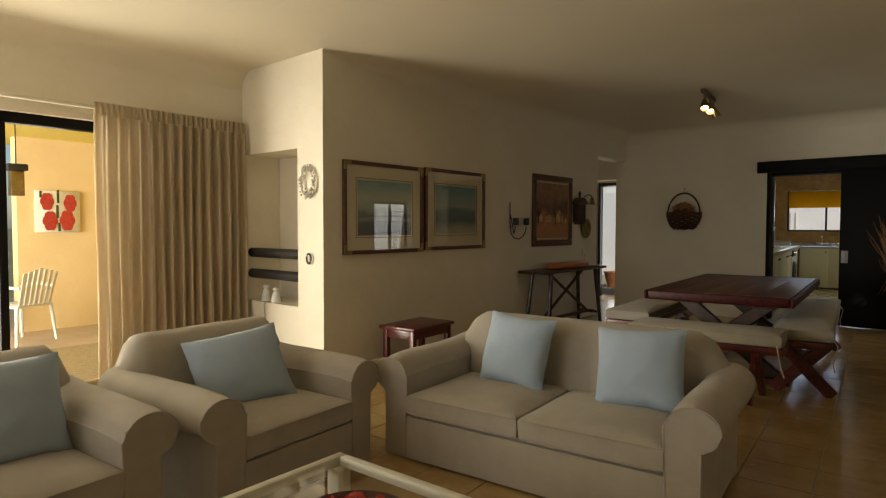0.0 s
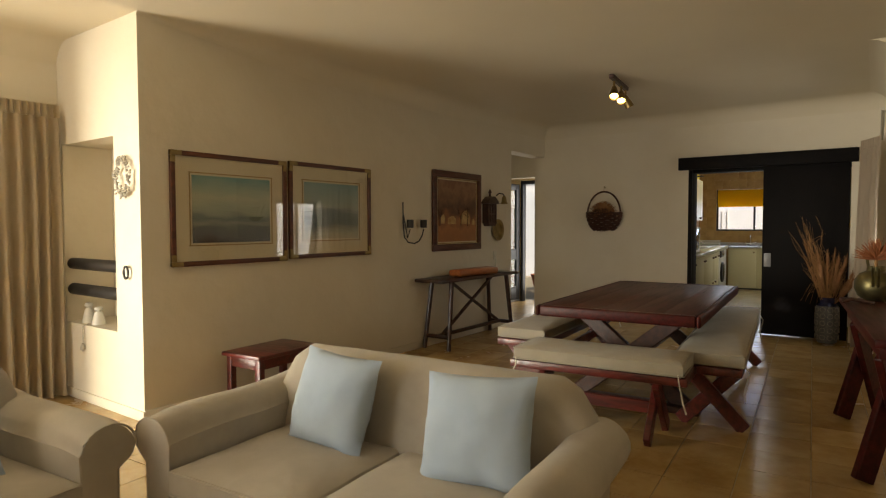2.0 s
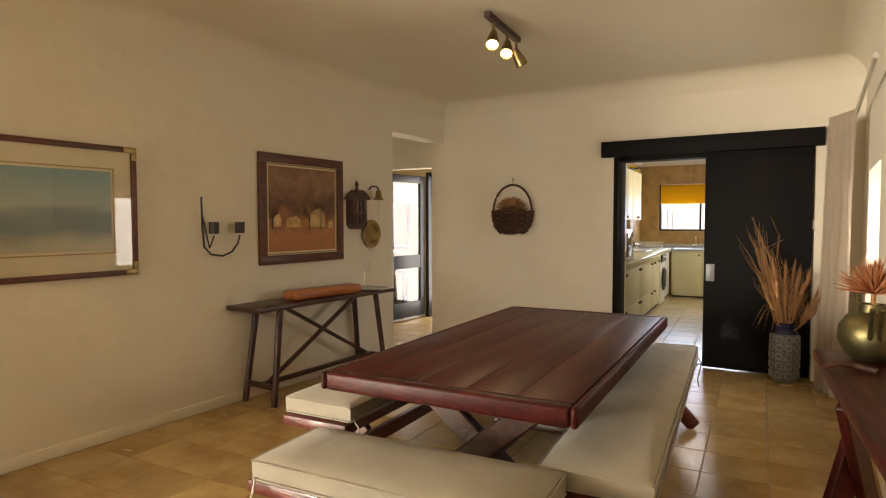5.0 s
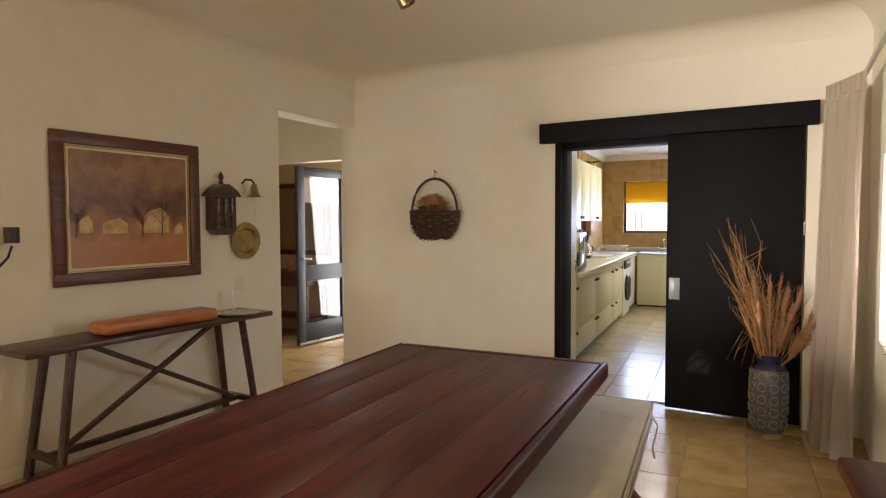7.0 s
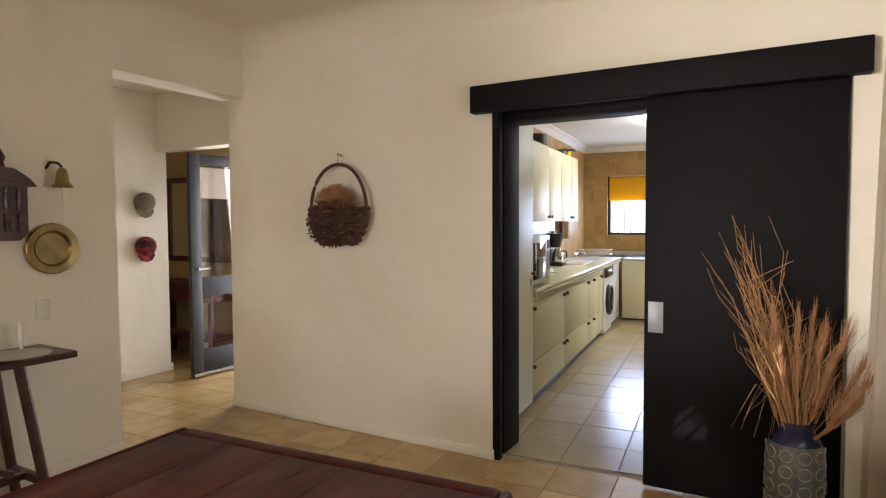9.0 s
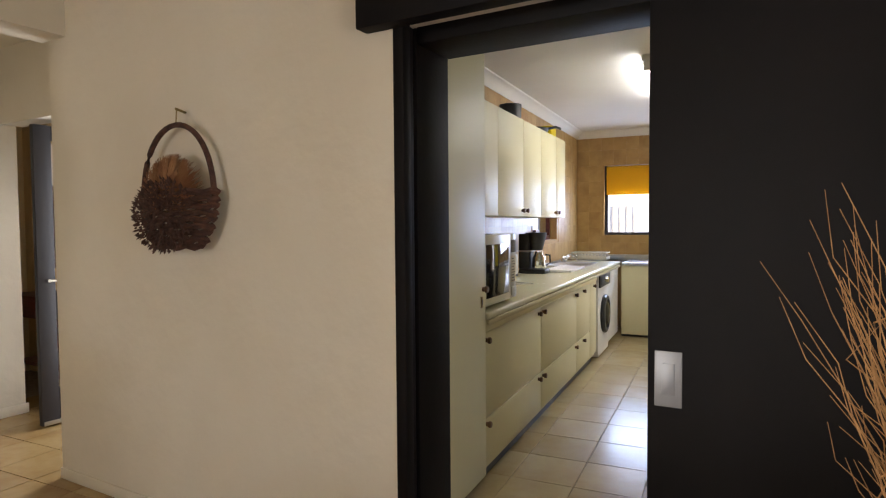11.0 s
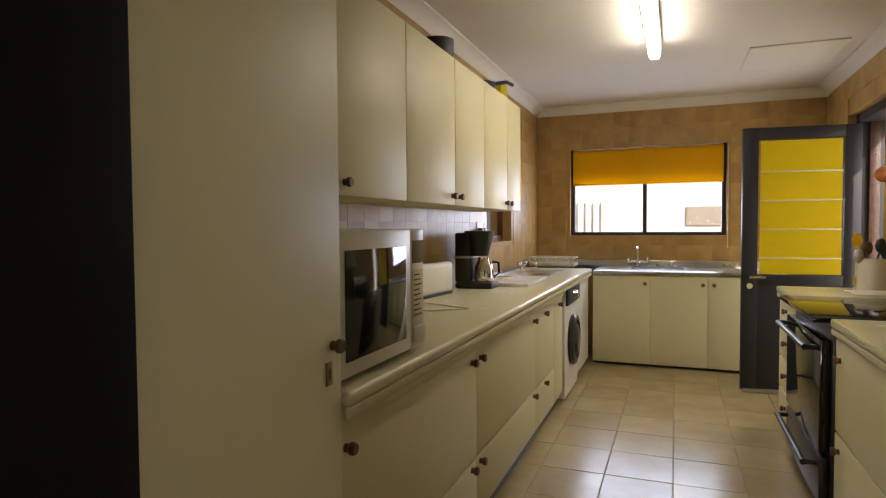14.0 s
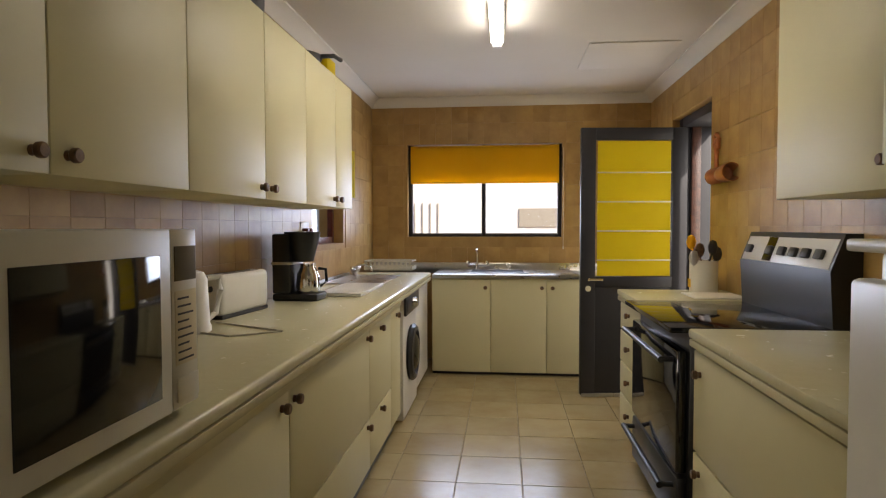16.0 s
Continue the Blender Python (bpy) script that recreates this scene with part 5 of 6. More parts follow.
cabinet("tall_cupboard", "tall cream painted pantry cupboard", KW + 0.002, -0.285, 0.1, 0.937, 0.06, 2.3, [(0.1, 0.937, 0.06, 2.3, 0.895, 1.025)], "u+")
lock = thing("cupboard_lock", KM, "small worn brass lock plate on the pantry cupboard", "lock")
part("plate", boxes((-0.2655, -0.262, 0.864, 0.889, 0.935, 0.99, 0.001)), BRASS, lock)
part("keyhole", boxes((-0.2622, -0.2615, 0.872, 0.881, 0.95, 0.975)), BLACK, lock)
PAIR = ((0.09, 0.338, 0.312), (0.345, 0.79, 0.752))
for label, a, b, ka in (("cream base unit with a pair of deep drawers", 0.94, 2.035, (0.975, 1.965)), ("cream base unit with a pair of deep drawers", 2.035, 3.16, (2.075, 3.1)), ("narrow cream base unit with a pair of drawers", 3.16, 3.73, (3.42,))):
    cabinet("base_cupboard", label, KW + 0.002, -0.3, a, b, 0.06, 0.865, [(a, b, z0, z1, ka, kz) for z0, z1, kz in PAIR], "u+")
cabinet("base_cupboard", "narrow cream full-height cupboard beside the washing machine", KW + 0.002, -0.3, 3.73, 4.05, 0.06, 0.865, [(3.73, 4.05, 0.09, 0.79, 3.9, 0.752)], "u+")
UC = ((1.0, 1.41), (1.41, 1.97), (1.97, 2.56), (2.56, 3.06), (3.06, 3.57), (3.57, 3.93))
for k, (a, b) in enumerate(UC):
    kn = (b - 0.05) if k % 2 == 0 else (a + 0.05)
    cabinet("wall_cupboard", "cream painted wall cupboard over the worktop", KW + 0.002, -0.58, a, b, 1.41, 2.15, [(a, b, 1.41, 2.15, kn, 1.455)], "u+")
solid("worktop", boxes((KW + 0.002, -0.245, 0.94, 5.42, 0.864, 0.902, 0.014, 4)), COUNTER, "long cream laminate worktop with a rounded edge", "worktop", KM)
solid("worktop_fascia", boxes((-0.3, -0.272, 0.94, 4.05, 0.795, 0.8635, 0.003)), CREAM, "cream painted rail under the worktop", "fascia", KM)

for u0, u1, v0, v1 in ((-0.262, -0.247, 0.942, 5.41), (1.102, 1.117, 1.5, 2.64), (1.102, 1.117, 3.57, 4.12)):
    solid("worktop_edging", boxes((u0, u1, v0, v1, 0.835, 0.8635, 0.005)), COUNTER, "cream rounded edging strip under the worktop", "edging", KM, "worktop edgings")
wm = thing("washing_machine", KM @ pose(-0.55, 4.4, 0), "white front-loading washing machine under the worktop", "washing machine")
part("body", boxes((-0.3, 0.28, -0.3, 0.3, 0.02, 0.85, 0.008)), WHITE, wm)
part("control_panel", boxes((0.281, 0.3, -0.29, 0.29, 0.71, 0.84, 0.006)), BLACK, wm, "black control panel")
bm = bmesh.new()
lathe(bm, [(0.19, 0.0), (0.2, 0.02), (0.185, 0.04), (0.155, 0.045), (0.15, 0.02), (0.15, 0.0)], 36, pose(0.281, 0, 0.42) @ pose(0, 0, 0, 0, 90, 0))
part("door", bm, BLACK, wm, "black door ring")
bm = bmesh.new()
lathe(bm, [(0.155, 0.02), (0.1, 0.05), (0, 0.06)], 30, pose(0.281, 0, 0.42) @ pose(0, 0, 0, 0, 90, 0))
part("porthole", bm, BLACKGLASS, wm, "dark glass porthole")
bm = bmesh.new()
lathe(bm, [(0, 0), (0.032, 0), (0.026, 0.03), (0, 0.032)], 20, pose(0.3, 0.0, 0.775) @ pose(0, 0, 0, 0, 90, 0))
part("dial", bm, CHROME, wm, "silver programme dial")
part("detergent_drawer", boxes((0.3, 0.304, -0.27, -0.1, 0.735, 0.815, 0.002)), GREYPAINT, wm)
solid("filler_panel", boxes((-0.32, -0.28, 4.69, 5.42, 0.06, 0.865, 0.003)), WHITE, "white panel beside the washing machine", "panel", KM)

# sink run
cabinet("sink_cupboard", "cream cupboard under the steel sink", -0.245, 0.268, 5.47, KN - 0.002, 0.03, 0.85, [(-0.245, 0.268, 0.03, 0.84, 0.225, 0.77)], "v-")
cabinet("sink_cupboard", "cream cupboard under the steel sink", 0.268, 0.75, 5.47, KN - 0.002, 0.03, 0.85, [(0.268, 0.75, 0.03, 0.84, 0.71, 0.77)], "v-")
cabinet("sink_cupboard", "cream cupboard under the steel sink", 0.75, 1.35, 5.47, KN - 0.002, 0.03, 0.85, [(0.75, 1.35, 0.03, 0.84, 0.8, 0.77)], "v-")
solid("plinth", boxes((-0.245, 1.35, 5.5, 5.52, 0, 0.03)), BLACK, "dark recessed kitchen plinth", "plinth", KM)
solid("plinth", boxes((-0.34, -0.32, 0.1, 3.99, 0, 0.06)), BLACK, "dark recessed kitchen plinth", "plinth", KM)
sk = thing("kitchen_sink", KM, "stainless steel sink and drainer", "sink")
part("drainer", boxes((-0.24, 1.36, 5.43, 6.03, 0.851, 0.885, 0.006)), STEEL, sk)
part("upstand", boxes((-0.9, 1.36, 6.03, 6.09, 0.851, 0.95, 0.006)), STEEL, sk)
part("rim", boxes((0.05, 0.6, 5.55, 5.95, 0.886, 0.892, 0.002)), STEEL, sk)
# no bowl is cut: a flat dark sheet paints the shade inside it
part("basin_shade", boxes((0.09, 0.56, 5.58, 5.92, 0.8925, 0.894)), GREYPAINT, sk, "flat charcoal sheet painted as the shade inside the basin")
for k in range(9):
    part("ridge", boxes((0.7 + k * 0.06, 0.715 + k * 0.06, 5.55, 5.95, 0.886, 0.89, 0.001)), STEEL, sk)


def tap(m, label, hh):
    t = thing("mixer_tap", m, label, "tap")
    bm = bmesh.new()
    rod(bm, (-0.09, 0, 0.045), (0.09, 0, 0.045), 0.016, seg=12)
    rod(bm, (0, 0, 0), (0, 0, 0.06), 0.02, seg=14)
    part("body", bm, CHROME, t)
    bm = bmesh.new()
    tube(bm, [(0, 0, 0.05), (0, 0, hh * 0.8), (0, -0.02, hh), (0, -0.07, hh + 0.01), (0, -0.12, hh - 0.01), (0, -0.135, hh - 0.05)], 0.01, 10)
    part("spout", bm, CHROME, t)
    for s in (-1, 1):
        bm = bmesh.new()
        lathe(bm, [(0, 0), (0.018, 0), (0.024, 0.012), (0.018, 0.03), (0, 0.032)], 12, pose(s * 0.09, 0, 0.055))
        part("tap_head", bm, CHROME, t)


tap(KM @ pose(0.13, 6.0, 0.886), "chrome mixer tap with a swan neck over the sink", 0.2)
tap(KM @ pose(-0.8, 4.95, 0.902, 0, 0, 90), "low chrome mixer tap over the prep bowl", 0.09)

w2 = thing("window_2", KM @ pose(0, KN + 0.08, 0), "dark bronze framed sliding kitchen window", "window")
for x in (-0.56, 0.165, 0.9):
    part("frame", boxes((x, x + 0.04, -0.02, 0.02, 1.2, 2.1, 0.003)), GREYPAINT, w2)
for z in (1.2, 2.06):
    part("frame", boxes((-0.52, 0.165, -0.02, 0.02, z, z + 0.035, 0.003)), GREYPAINT, w2)
    part("frame", boxes((0.205, 0.9, -0.02, 0.02, z, z + 0.035, 0.003)), GREYPAINT, w2)
for a, b in ((-0.519, 0.164), (0.206, 0.899)):
    g = part("pane", boxes((a, b, -0.002, 0.002, 1.236, 2.059)), GLASS, w2, "clear glass pane")
    g.visible_shadow = False
bl2 = thing("roller_blind", KM @ pose(0, KN + 0.03, 0), "yellow roller blind, partly lowered", "blind")
bm = bmesh.new()
rod(bm, (-0.53, 0, 2.07), (0.91, 0, 2.07), 0.02, seg=14)
part("roller", bm, YELLOW, bl2)
part("fabric", boxes((-0.53, 0.91, -0.018, -0.015, 1.73, 2.07)), YELLOW, bl2)
part("hem_bar", boxes((-0.53, 0.91, -0.022, -0.011, 1.72, 1.735, 0.002)), YELLOW, bl2)
bm = bmesh.new()
rod(bm, (0.95, -0.04, 1.1), (0.95, -0.04, 2.06), 0.0025, seg=6)
lathe(bm, [(0, -0.02), (0.007, -0.015), (0.004, 0.01), (0, 0.015)], 8, pose(0.95, -0.04, 1.1))
part("pull_cord", bm, CORD, bl2)
w3 = thing("window_3", KM @ pose(KW - 0.1, 0, 0), "small dark framed side window", "window")
for v in (4.2, 4.95):
    part("frame", boxes((-0.02, 0.02, v, v + 0.05, 1.17, 2.0, 0.003)), REDWOOD, w3)
for z in (1.17, 1.95):
    part("frame", boxes((-0.02, 0.02, 4.25, 4.95, z, z + 0.05, 0.003)), REDWOOD, w3)
g = part("pane", boxes((-0.002, 0.002, 4.25, 4.95, 1.22, 1.95)), GLASS, w3, "clear glass pane")
g.visible_shadow = False

# back door
bd = thing("door_3", KM @ pose(KE - 0.005, 4.95, 0.02, 0, 0, 186), "charcoal back door with a lemon blind, standing open", "door")
for x in (0.0, 0.69):
    part("stile", boxes((x, x + 0.11, -0.022, 0.022, 0, 2.02, 0.004)), GREYPAINT, bd)
for z0, z1 in ((0.82, 0.9), (1.93, 2.02)):
    part("rail", boxes((0.11, 0.69, -0.022, 0.022, z0, z1, 0.004)), GREYPAINT, bd)
part("lower_panel", boxes((0.11, 0.69, -0.014, 0.014, 0, 0.82, 0.003)), GREYPAINT, bd)
part("pane", boxes((0.11, 0.69, -0.003, 0.003, 0.9, 1.93)), GLASS, bd, "clear glass pane")
bld = part("blind", boxes((0.125, 0.675, 0.012, 0.016, 0.905, 1.92)), LEMON, bd, "lemon yellow fabric blind")
for z in (1.02, 1.24, 1.46, 1.68):
    part("blind_batten", boxes((0.12, 0.68, 0.016, 0.021, z, z + 0.009, 0.001)), CORD, bld, "white batten")
for s in (-1, 1):
    bm = bmesh.new()
    rod(bm, (0.745, s * 0.022, 0.88), (0.745, s * 0.06, 0.88), 0.011, seg=10)
    rod(bm, (0.755, s * 0.055, 0.88), (0.64, s * 0.055, 0.878), 0.009, seg=10)
    lathe(bm, [(0, 0), (0.022, 0), (0.022, 0.008), (0, 0.01)], 16, pose(0.745, s * 0.022, 0.81) @ pose(0, 0, 0, -90 * s, 0, 0))
    part("handle", bm, CHROME, bd, "chrome lever handle with lock")
part("draught_strip", boxes((0.01, 0.79, -0.03, 0.03, -0.015, 0.012, 0.003)), STEEL, bd, "aluminium draught strip")
bf = thing("door_frame", KM @ pose(KE, 0, 0), "charcoal back door frame", "door frame")
for v in (4.4, 5.3):
    part("post", boxes((0.06, 0.355, v, v + 0.08, 0, 2.17, 0.004)), GREYPAINT, bf)
part("stop", boxes((0.13, 0.2, 5.27, 5.3, 0, 2.1, 0.003)), BROWNWOOD, bf)
part("head", boxes((0.06, 0.34, 4.48, 5.3, 2.1, 2.17, 0.004)), GREYPAINT, bf)

# east run: drawers, cooker, cupboard, fridge
cabinet("drawer_unit", "cream drawer unit between cooker and back door", 1.14, KE - 0.002, 3.58, 4.12, 0.05, 0.865, [(3.58, 4.12, 0.06 + k * 0.2, 0.25 + k * 0.2, 3.85, 0.17 + k * 0.2) for k in range(4)], "u-")
solid("worktop", boxes((1.1, KE - 0.002, 3.565, 4.13, 0.866, 0.902, 0.01)), COUNTER, "short cream laminate worktop beside the cooker", "worktop", KM)
cabinet("base_cupboard", "cream drawer unit beside the cooker", 1.14, KE - 0.002, 1.5, 2.64, 0.05, 0.865, [(1.5, 2.64, 0.06, 0.42, 2.56, 0.36), (1.5, 2.64, 0.43, 0.82, 2.56, 0.74)], "u-")
solid("worktop", boxes((1.1, KE - 0.002, 1.49, 2.65, 0.866, 0.902, 0.01)), COUNTER, "cream laminate worktop with a rounded edge", "worktop", KM)
co = thing("cooker", KM @ pose(1.4, 3.12, 0), "black electric cooker with a glass hob and raised back panel", "cooker")
part("body", boxes((-0.28, 0.35, -0.43, 0.44, 0.04, 0.875, 0.006)), BLACK, co)
part("hob", boxes((-0.36, 0.25, -0.44, 0.45, 0.876, 0.9, 0.006)), BLACKGLASS, co, "black ceramic glass hob")
part("oven_door", boxes((-0.325, -0.281, -0.41, 0.42, 0.3, 0.8, 0.008)), BLACKGLASS, co, "dark glass oven door")
part("drawer", boxes((-0.322, -0.281, -0.41, 0.42, 0.06, 0.28, 0.008)), BLACK, co)
for z in (0.755, 0.235):
    bm = bmesh.new()
    rod(bm, (-0.375, -0.37, z), (-0.375, 0.38, z), 0.014, seg=12)
    for v in (-0.36, 0.37):
        rod(bm, (-0.375, v, z), (-0.31, v, z), 0.012, seg=10)
    part("handle", bm, BLACK, co)
bm = bmesh.new()
prism(bm, [(0.25, 0.88), (0.355, 0.88), (0.355, 1.27), (0.29, 1.27), (0.235, 1.12)], -0.44, 0.45)
pn = part("back_panel", bm, BLACK, co)
q = Matrix.Translation((0.262, 0, 1.19)) @ pose(0, 0, 0, 0, 20.1, 0)
part("fascia", boxes((-0.004, 0.0, -0.42, 0.43, -0.065, 0.06, 0.001)), SILVER, co, "brushed silver control fascia", q)
part("clock_window", boxes((-0.006, -0.004, 0.1, 0.19, -0.06, 0.058)), BLACKGLASS, co, "black clock window", q)
for v in (-0.33, -0.22, -0.11, 0.0, 0.13, 0.36):
    part("control_knob", boxes((-0.022, -0.004, v - 0.03, v + 0.03, -0.03, 0.012, 0.005)), BLACK, co, "", q)
frd = thing("fridge", KM @ pose(1.4, 1.13, 0), "white under-height refrigerator with a trimmed top", "refrigerator")
part("body", boxes((-0.3, 0.35, -0.33, 0.33, 0.03, 1.25, 0.012)), WHITE, frd)
part("door", boxes((-0.355, -0.302, -0.33, 0.33, 0.06, 1.2, 0.012)), WHITE, frd)
part("top_trim", boxes((-0.36, 0.35, -0.335, 0.335, 1.251, 1.275, 0.006)), OFFWHITE, frd)
po = thing("lidded_pot", KM @ pose(1.4, 1.2, 1.276), "grey domed casserole pot on the fridge", "pot")
bm = bmesh.new()
lathe(bm, [(0, 0), (0.14, 0), (0.16, 0.03), (0.15, 0.07), (0.1, 0.1), (0.03, 0.115), (0, 0.116)], 28)
part("lid", bm, GREYPAINT, po)
cabinet("wall_cupboard", "cream painted wall cupboard beside the cooker", 1.44, KE - 0.002, 1.7, 2.66, 1.4, 2.3, [(1.7, 2.66, 1.4, 2.3, 1.98, 1.48)], "u-")
cabinet("wall_cupboard", "cream painted deep cupboard over the fridge", 1.14, KE - 0.002, 0.7, 1.5, 1.42, 2.3, [(0.7, 1.5, 1.42, 2.3, 0.78, 1.5)], "u-")

# worktop things
mw = thing("microwave", KM @ pose(-0.55, 1.21, 0.903) @ Matrix.Diagonal((1, 0.87, 1.02, 1)), "cream microwave oven with a dark glass door", "microwave")
part("body", boxes((-0.28, 0.25, -0.3, 0.31, 0.02, 0.385, 0.01)), OFFWHITE, mw)
dr = part("door", boxes((0.251, 0.272, -0.3, 0.19, 0.02, 0.385, 0.006)), OFFWHITE, mw)
part("window", boxes((0.272, 0.275, -0.27, 0.14, 0.06, 0.335, 0.001)), BLACKGLASS, dr, "dark mesh-backed glass")
cp = part("control_panel", boxes((0.251, 0.27, 0.194, 0.31, 0.02, 0.385, 0.006)), OFFWHITE, mw)
part("keypad", boxes((0.27, 0.2715, 0.205, 0.3, 0.11, 0.26, 0.0005)), MOUNT, cp, "grey printed keypad")
part("display", boxes((0.27, 0.272, 0.205, 0.3, 0.28, 0.35, 0.0005)), KHAKI, cp, "olive display window")
for k in range(9):
    part("print_bar", boxes((0.2715, 0.272, 0.215, 0.285 - 0.01 * (k % 3), 0.118 + k * 0.0155, 0.122 + k * 0.0155)), GREYPAINT, cp)
part("open_button", boxes((0.27, 0.276, 0.205, 0.3, 0.035, 0.085, 0.003)), OFFWHITE, cp)
for u in (-0.2, 0.2):
    for v in (-0.25, 0.25):
        part("foot", boxes((u - 0.02, u + 0.02, v - 0.02, v + 0.02, 0, 0.021)), BLACK, mw)
ke = thing("kettle", KM @ pose(-0.8, 2.4, 0.902), "white upright electric kettle", "kettle")
bm = bmesh.new()
lathe(bm, [(0, 0), (0.075, 0), (0.075, 0.02), (0.07, 0.03), (0.062, 0.2), (0.05, 0.225), (0.02, 0.235), (0, 0.236)], 28)
part("body", bm, WHITE, ke)
bm = bmesh.new()
tube(bm, [(0.04, 0.045, 0.2), (0.06, 0.1, 0.2), (0.065, 0.11, 0.15), (0.055, 0.09, 0.06), (0.04, 0.05, 0.04)], 0.012, 10)
part("handle", bm, WHITE, ke)
bm = bmesh.new()
tube(bm, [(-0.74, 2.36, 0.906), (-0.6, 2.3, 0.906), (-0.45, 2.42, 0.906), (-0.6, 2.5, 0.906), (-0.8, 2.6, 0.906)], 0.004, 6)
solid("power_cord", bm, OFFWHITE, "thin white power cord on the worktop", "cord", KM)
to = thing("toaster", KM @ pose(-0.835, 2.88, 0.902, 0, 0, -6) @ Matrix.Diagonal((0.55, 1.2, 1.1, 1)), "white two-slot toaster on the worktop", "toaster")
part("body", boxes((-0.09, 0.09, -0.17, 0.17, 0.012, 0.175, 0.025, 3)), WHITE, to)
part("base", boxes((-0.085, 0.085, -0.165, 0.165, 0, 0.016, 0.003)), BLACK, to)
for u in (-0.035, 0.035):
    part("slot", boxes((u - 0.014, u + 0.014, -0.12, 0.12, 0.1745, 0.1765)), BLACK, to)
bm = bmesh.new()
rod(bm, (0, -0.17, 0.12), (0, -0.2, 0.12), 0.012, seg=10)
part("lever", bm, BLACK, to)
cf = thing("coffee_maker", KM @ pose(-0.74, 3.42, 0.902), "black filter coffee maker with a steel flask", "coffee maker")
part("base", boxes((-0.11, 0.14, -0.09, 0.09, 0, 0.04, 0.012)), BLACK, cf)
part("tower", boxes((-0.11, -0.01, -0.09, 0.09, 0.04, 0.36, 0.012)), BLACK, cf)
bm = bmesh.new()
lathe(bm, [(0, 0.21), (0.06, 0.21), (0.095, 0.35), (0.098, 0.37), (0, 0.375)], 24, pose(0.03, 0, 0))
part("filter_basket", bm, BLACK, cf)
part("band", boxes((-0.115, 0.0, -0.094, 0.094, 0.195, 0.21, 0.003)), STEEL, cf, "steel band")
bm = bmesh.new()
lathe(bm, [(0, 0.042), (0.06, 0.042), (0.066, 0.07), (0.06, 0.14), (0.04, 0.18), (0.042, 0.2), (0, 0.2)], 24, pose(0.06, 0, 0))
fk = part("flask", bm, CHROME, cf, "polished steel flask")
bm = bmesh.new()
tube(bm, [(0.11, 0.02, 0.17), (0.15, 0.03, 0.165), (0.155, 0.03, 0.1), (0.12, 0.02, 0.07)], 0.009, 8)
part("handle", bm, BLACK, fk)
solid("chopping_board", boxes((-0.68, -0.42, 3.56, 4.2, 0.903, 0.923, 0.004)), WHITE, "white plastic chopping board on the worktop", "chopping board", KM)
pr = thing("prep_bowl", KM, "steel prep bowl rim let into the worktop", "sink")
part("rim", boxes((-0.88, -0.45, 4.3, 5.05, 0.9025, 0.907, 0.002)), STEEL, pr)
part("splash_lip", boxes((-0.9, -0.885, 4.2, 5.1, 0.903, 0.925, 0.002)), STEEL, pr)
so = thing("wall_socket", KM @ pose(KW, 4.02, 1.27), "white double wall socket with a red-brown plug", "socket")
part("plate", boxes((0.001, 0.012, -0.075, 0.075, -0.06, 0.06, 0.003)), OFFWHITE, so)
for v in (-0.035, 0.035):
    pl = part("plug", boxes((0.012, 0.05, v - 0.022, v + 0.022, -0.03, 0.02, 0.006)), REDWOOD, so, "red-brown plug")
dk = thing("dish_rack", KM @ pose(-0.66, 5.72, 0.904), "white plastic basket beside the sink", "basket")
for a in ((-0.22, 0.22, -0.14, -0.132), (-0.22, 0.22, 0.132, 0.14), (-0.22, -0.212, -0.132, 0.132), (0.212, 0.22, -0.132, 0.132)):
    part("rim", boxes((*a, 0.075, 0.09, 0.002)), OFFWHITE, dk)
    part("band", boxes((*a, 0.0, 0.035, 0.002)), OFFWHITE, dk)
for k in range(11):
    x = -0.2 + k * 0.04
    part("slat", boxes((x - 0.009, x + 0.009, -0.139, -0.133, 0.035, 0.075)), OFFWHITE, dk)
part("floor", boxes((-0.21, 0.21, -0.13, 0.13, 0.0, 0.008)), OFFWHITE, dk)
ut = thing("utensil_jar", KM @ pose(1.58, 3.98, 0.903), "cream jar of kitchen utensils on a cloth", "jar")
bm = bmesh.new()
lathe(bm, [(0, 0), (0.078, 0), (0.08, 0.01), (0.08, 0.19), (0.074, 0.19), (0.072, 0.02), (0, 0.015)], 28)
part("jar", bm, OFFWHITE, ut)
part("motif", boxes((-0.083, -0.081, -0.02, 0.03, 0.03, 0.08)), YELLOW, ut, "small yellow motif")
for k, (x, y, h, material) in enumerate(((-0.03, 0.03, 0.33, YELLOW), (0.02, -0.02, 0.3, BLACK), (0.0, 0.04, 0.28, KNOBWOOD), (0.04, 0.0, 0.26, BLACK), (-0.04, -0.03, 0.24, STEEL))):
    bm = bmesh.new()
    tube(bm, [(x * 0.4, y * 0.4, 0.02), (x, y, 0.17), (x * 1.8, y * 1.8, h - 0.06)], 0.006, 8)
    lathe(bm, [(0, -0.05), (0.022, -0.03), (0.03, 0.0), (0.02, 0.035), (0, 0.045)], 12, pose(x * 1.9, y * 1.9, h - 0.03), (1, 0.35))
    part("utensil", bm, material, ut)
solid("dish_cloth", boxes((1.42, 1.7, 3.62, 3.88, 0.903, 0.912, 0.004)), FLOWERSHEET, "folded white cloth on the worktop", "cloth", KM)
wb = thing("wall_scoops", KM @ pose(KE, 4.2, 1.72), "wooden rack with two carved scoops on the wall", "utensil rack")
bm = bmesh.new()
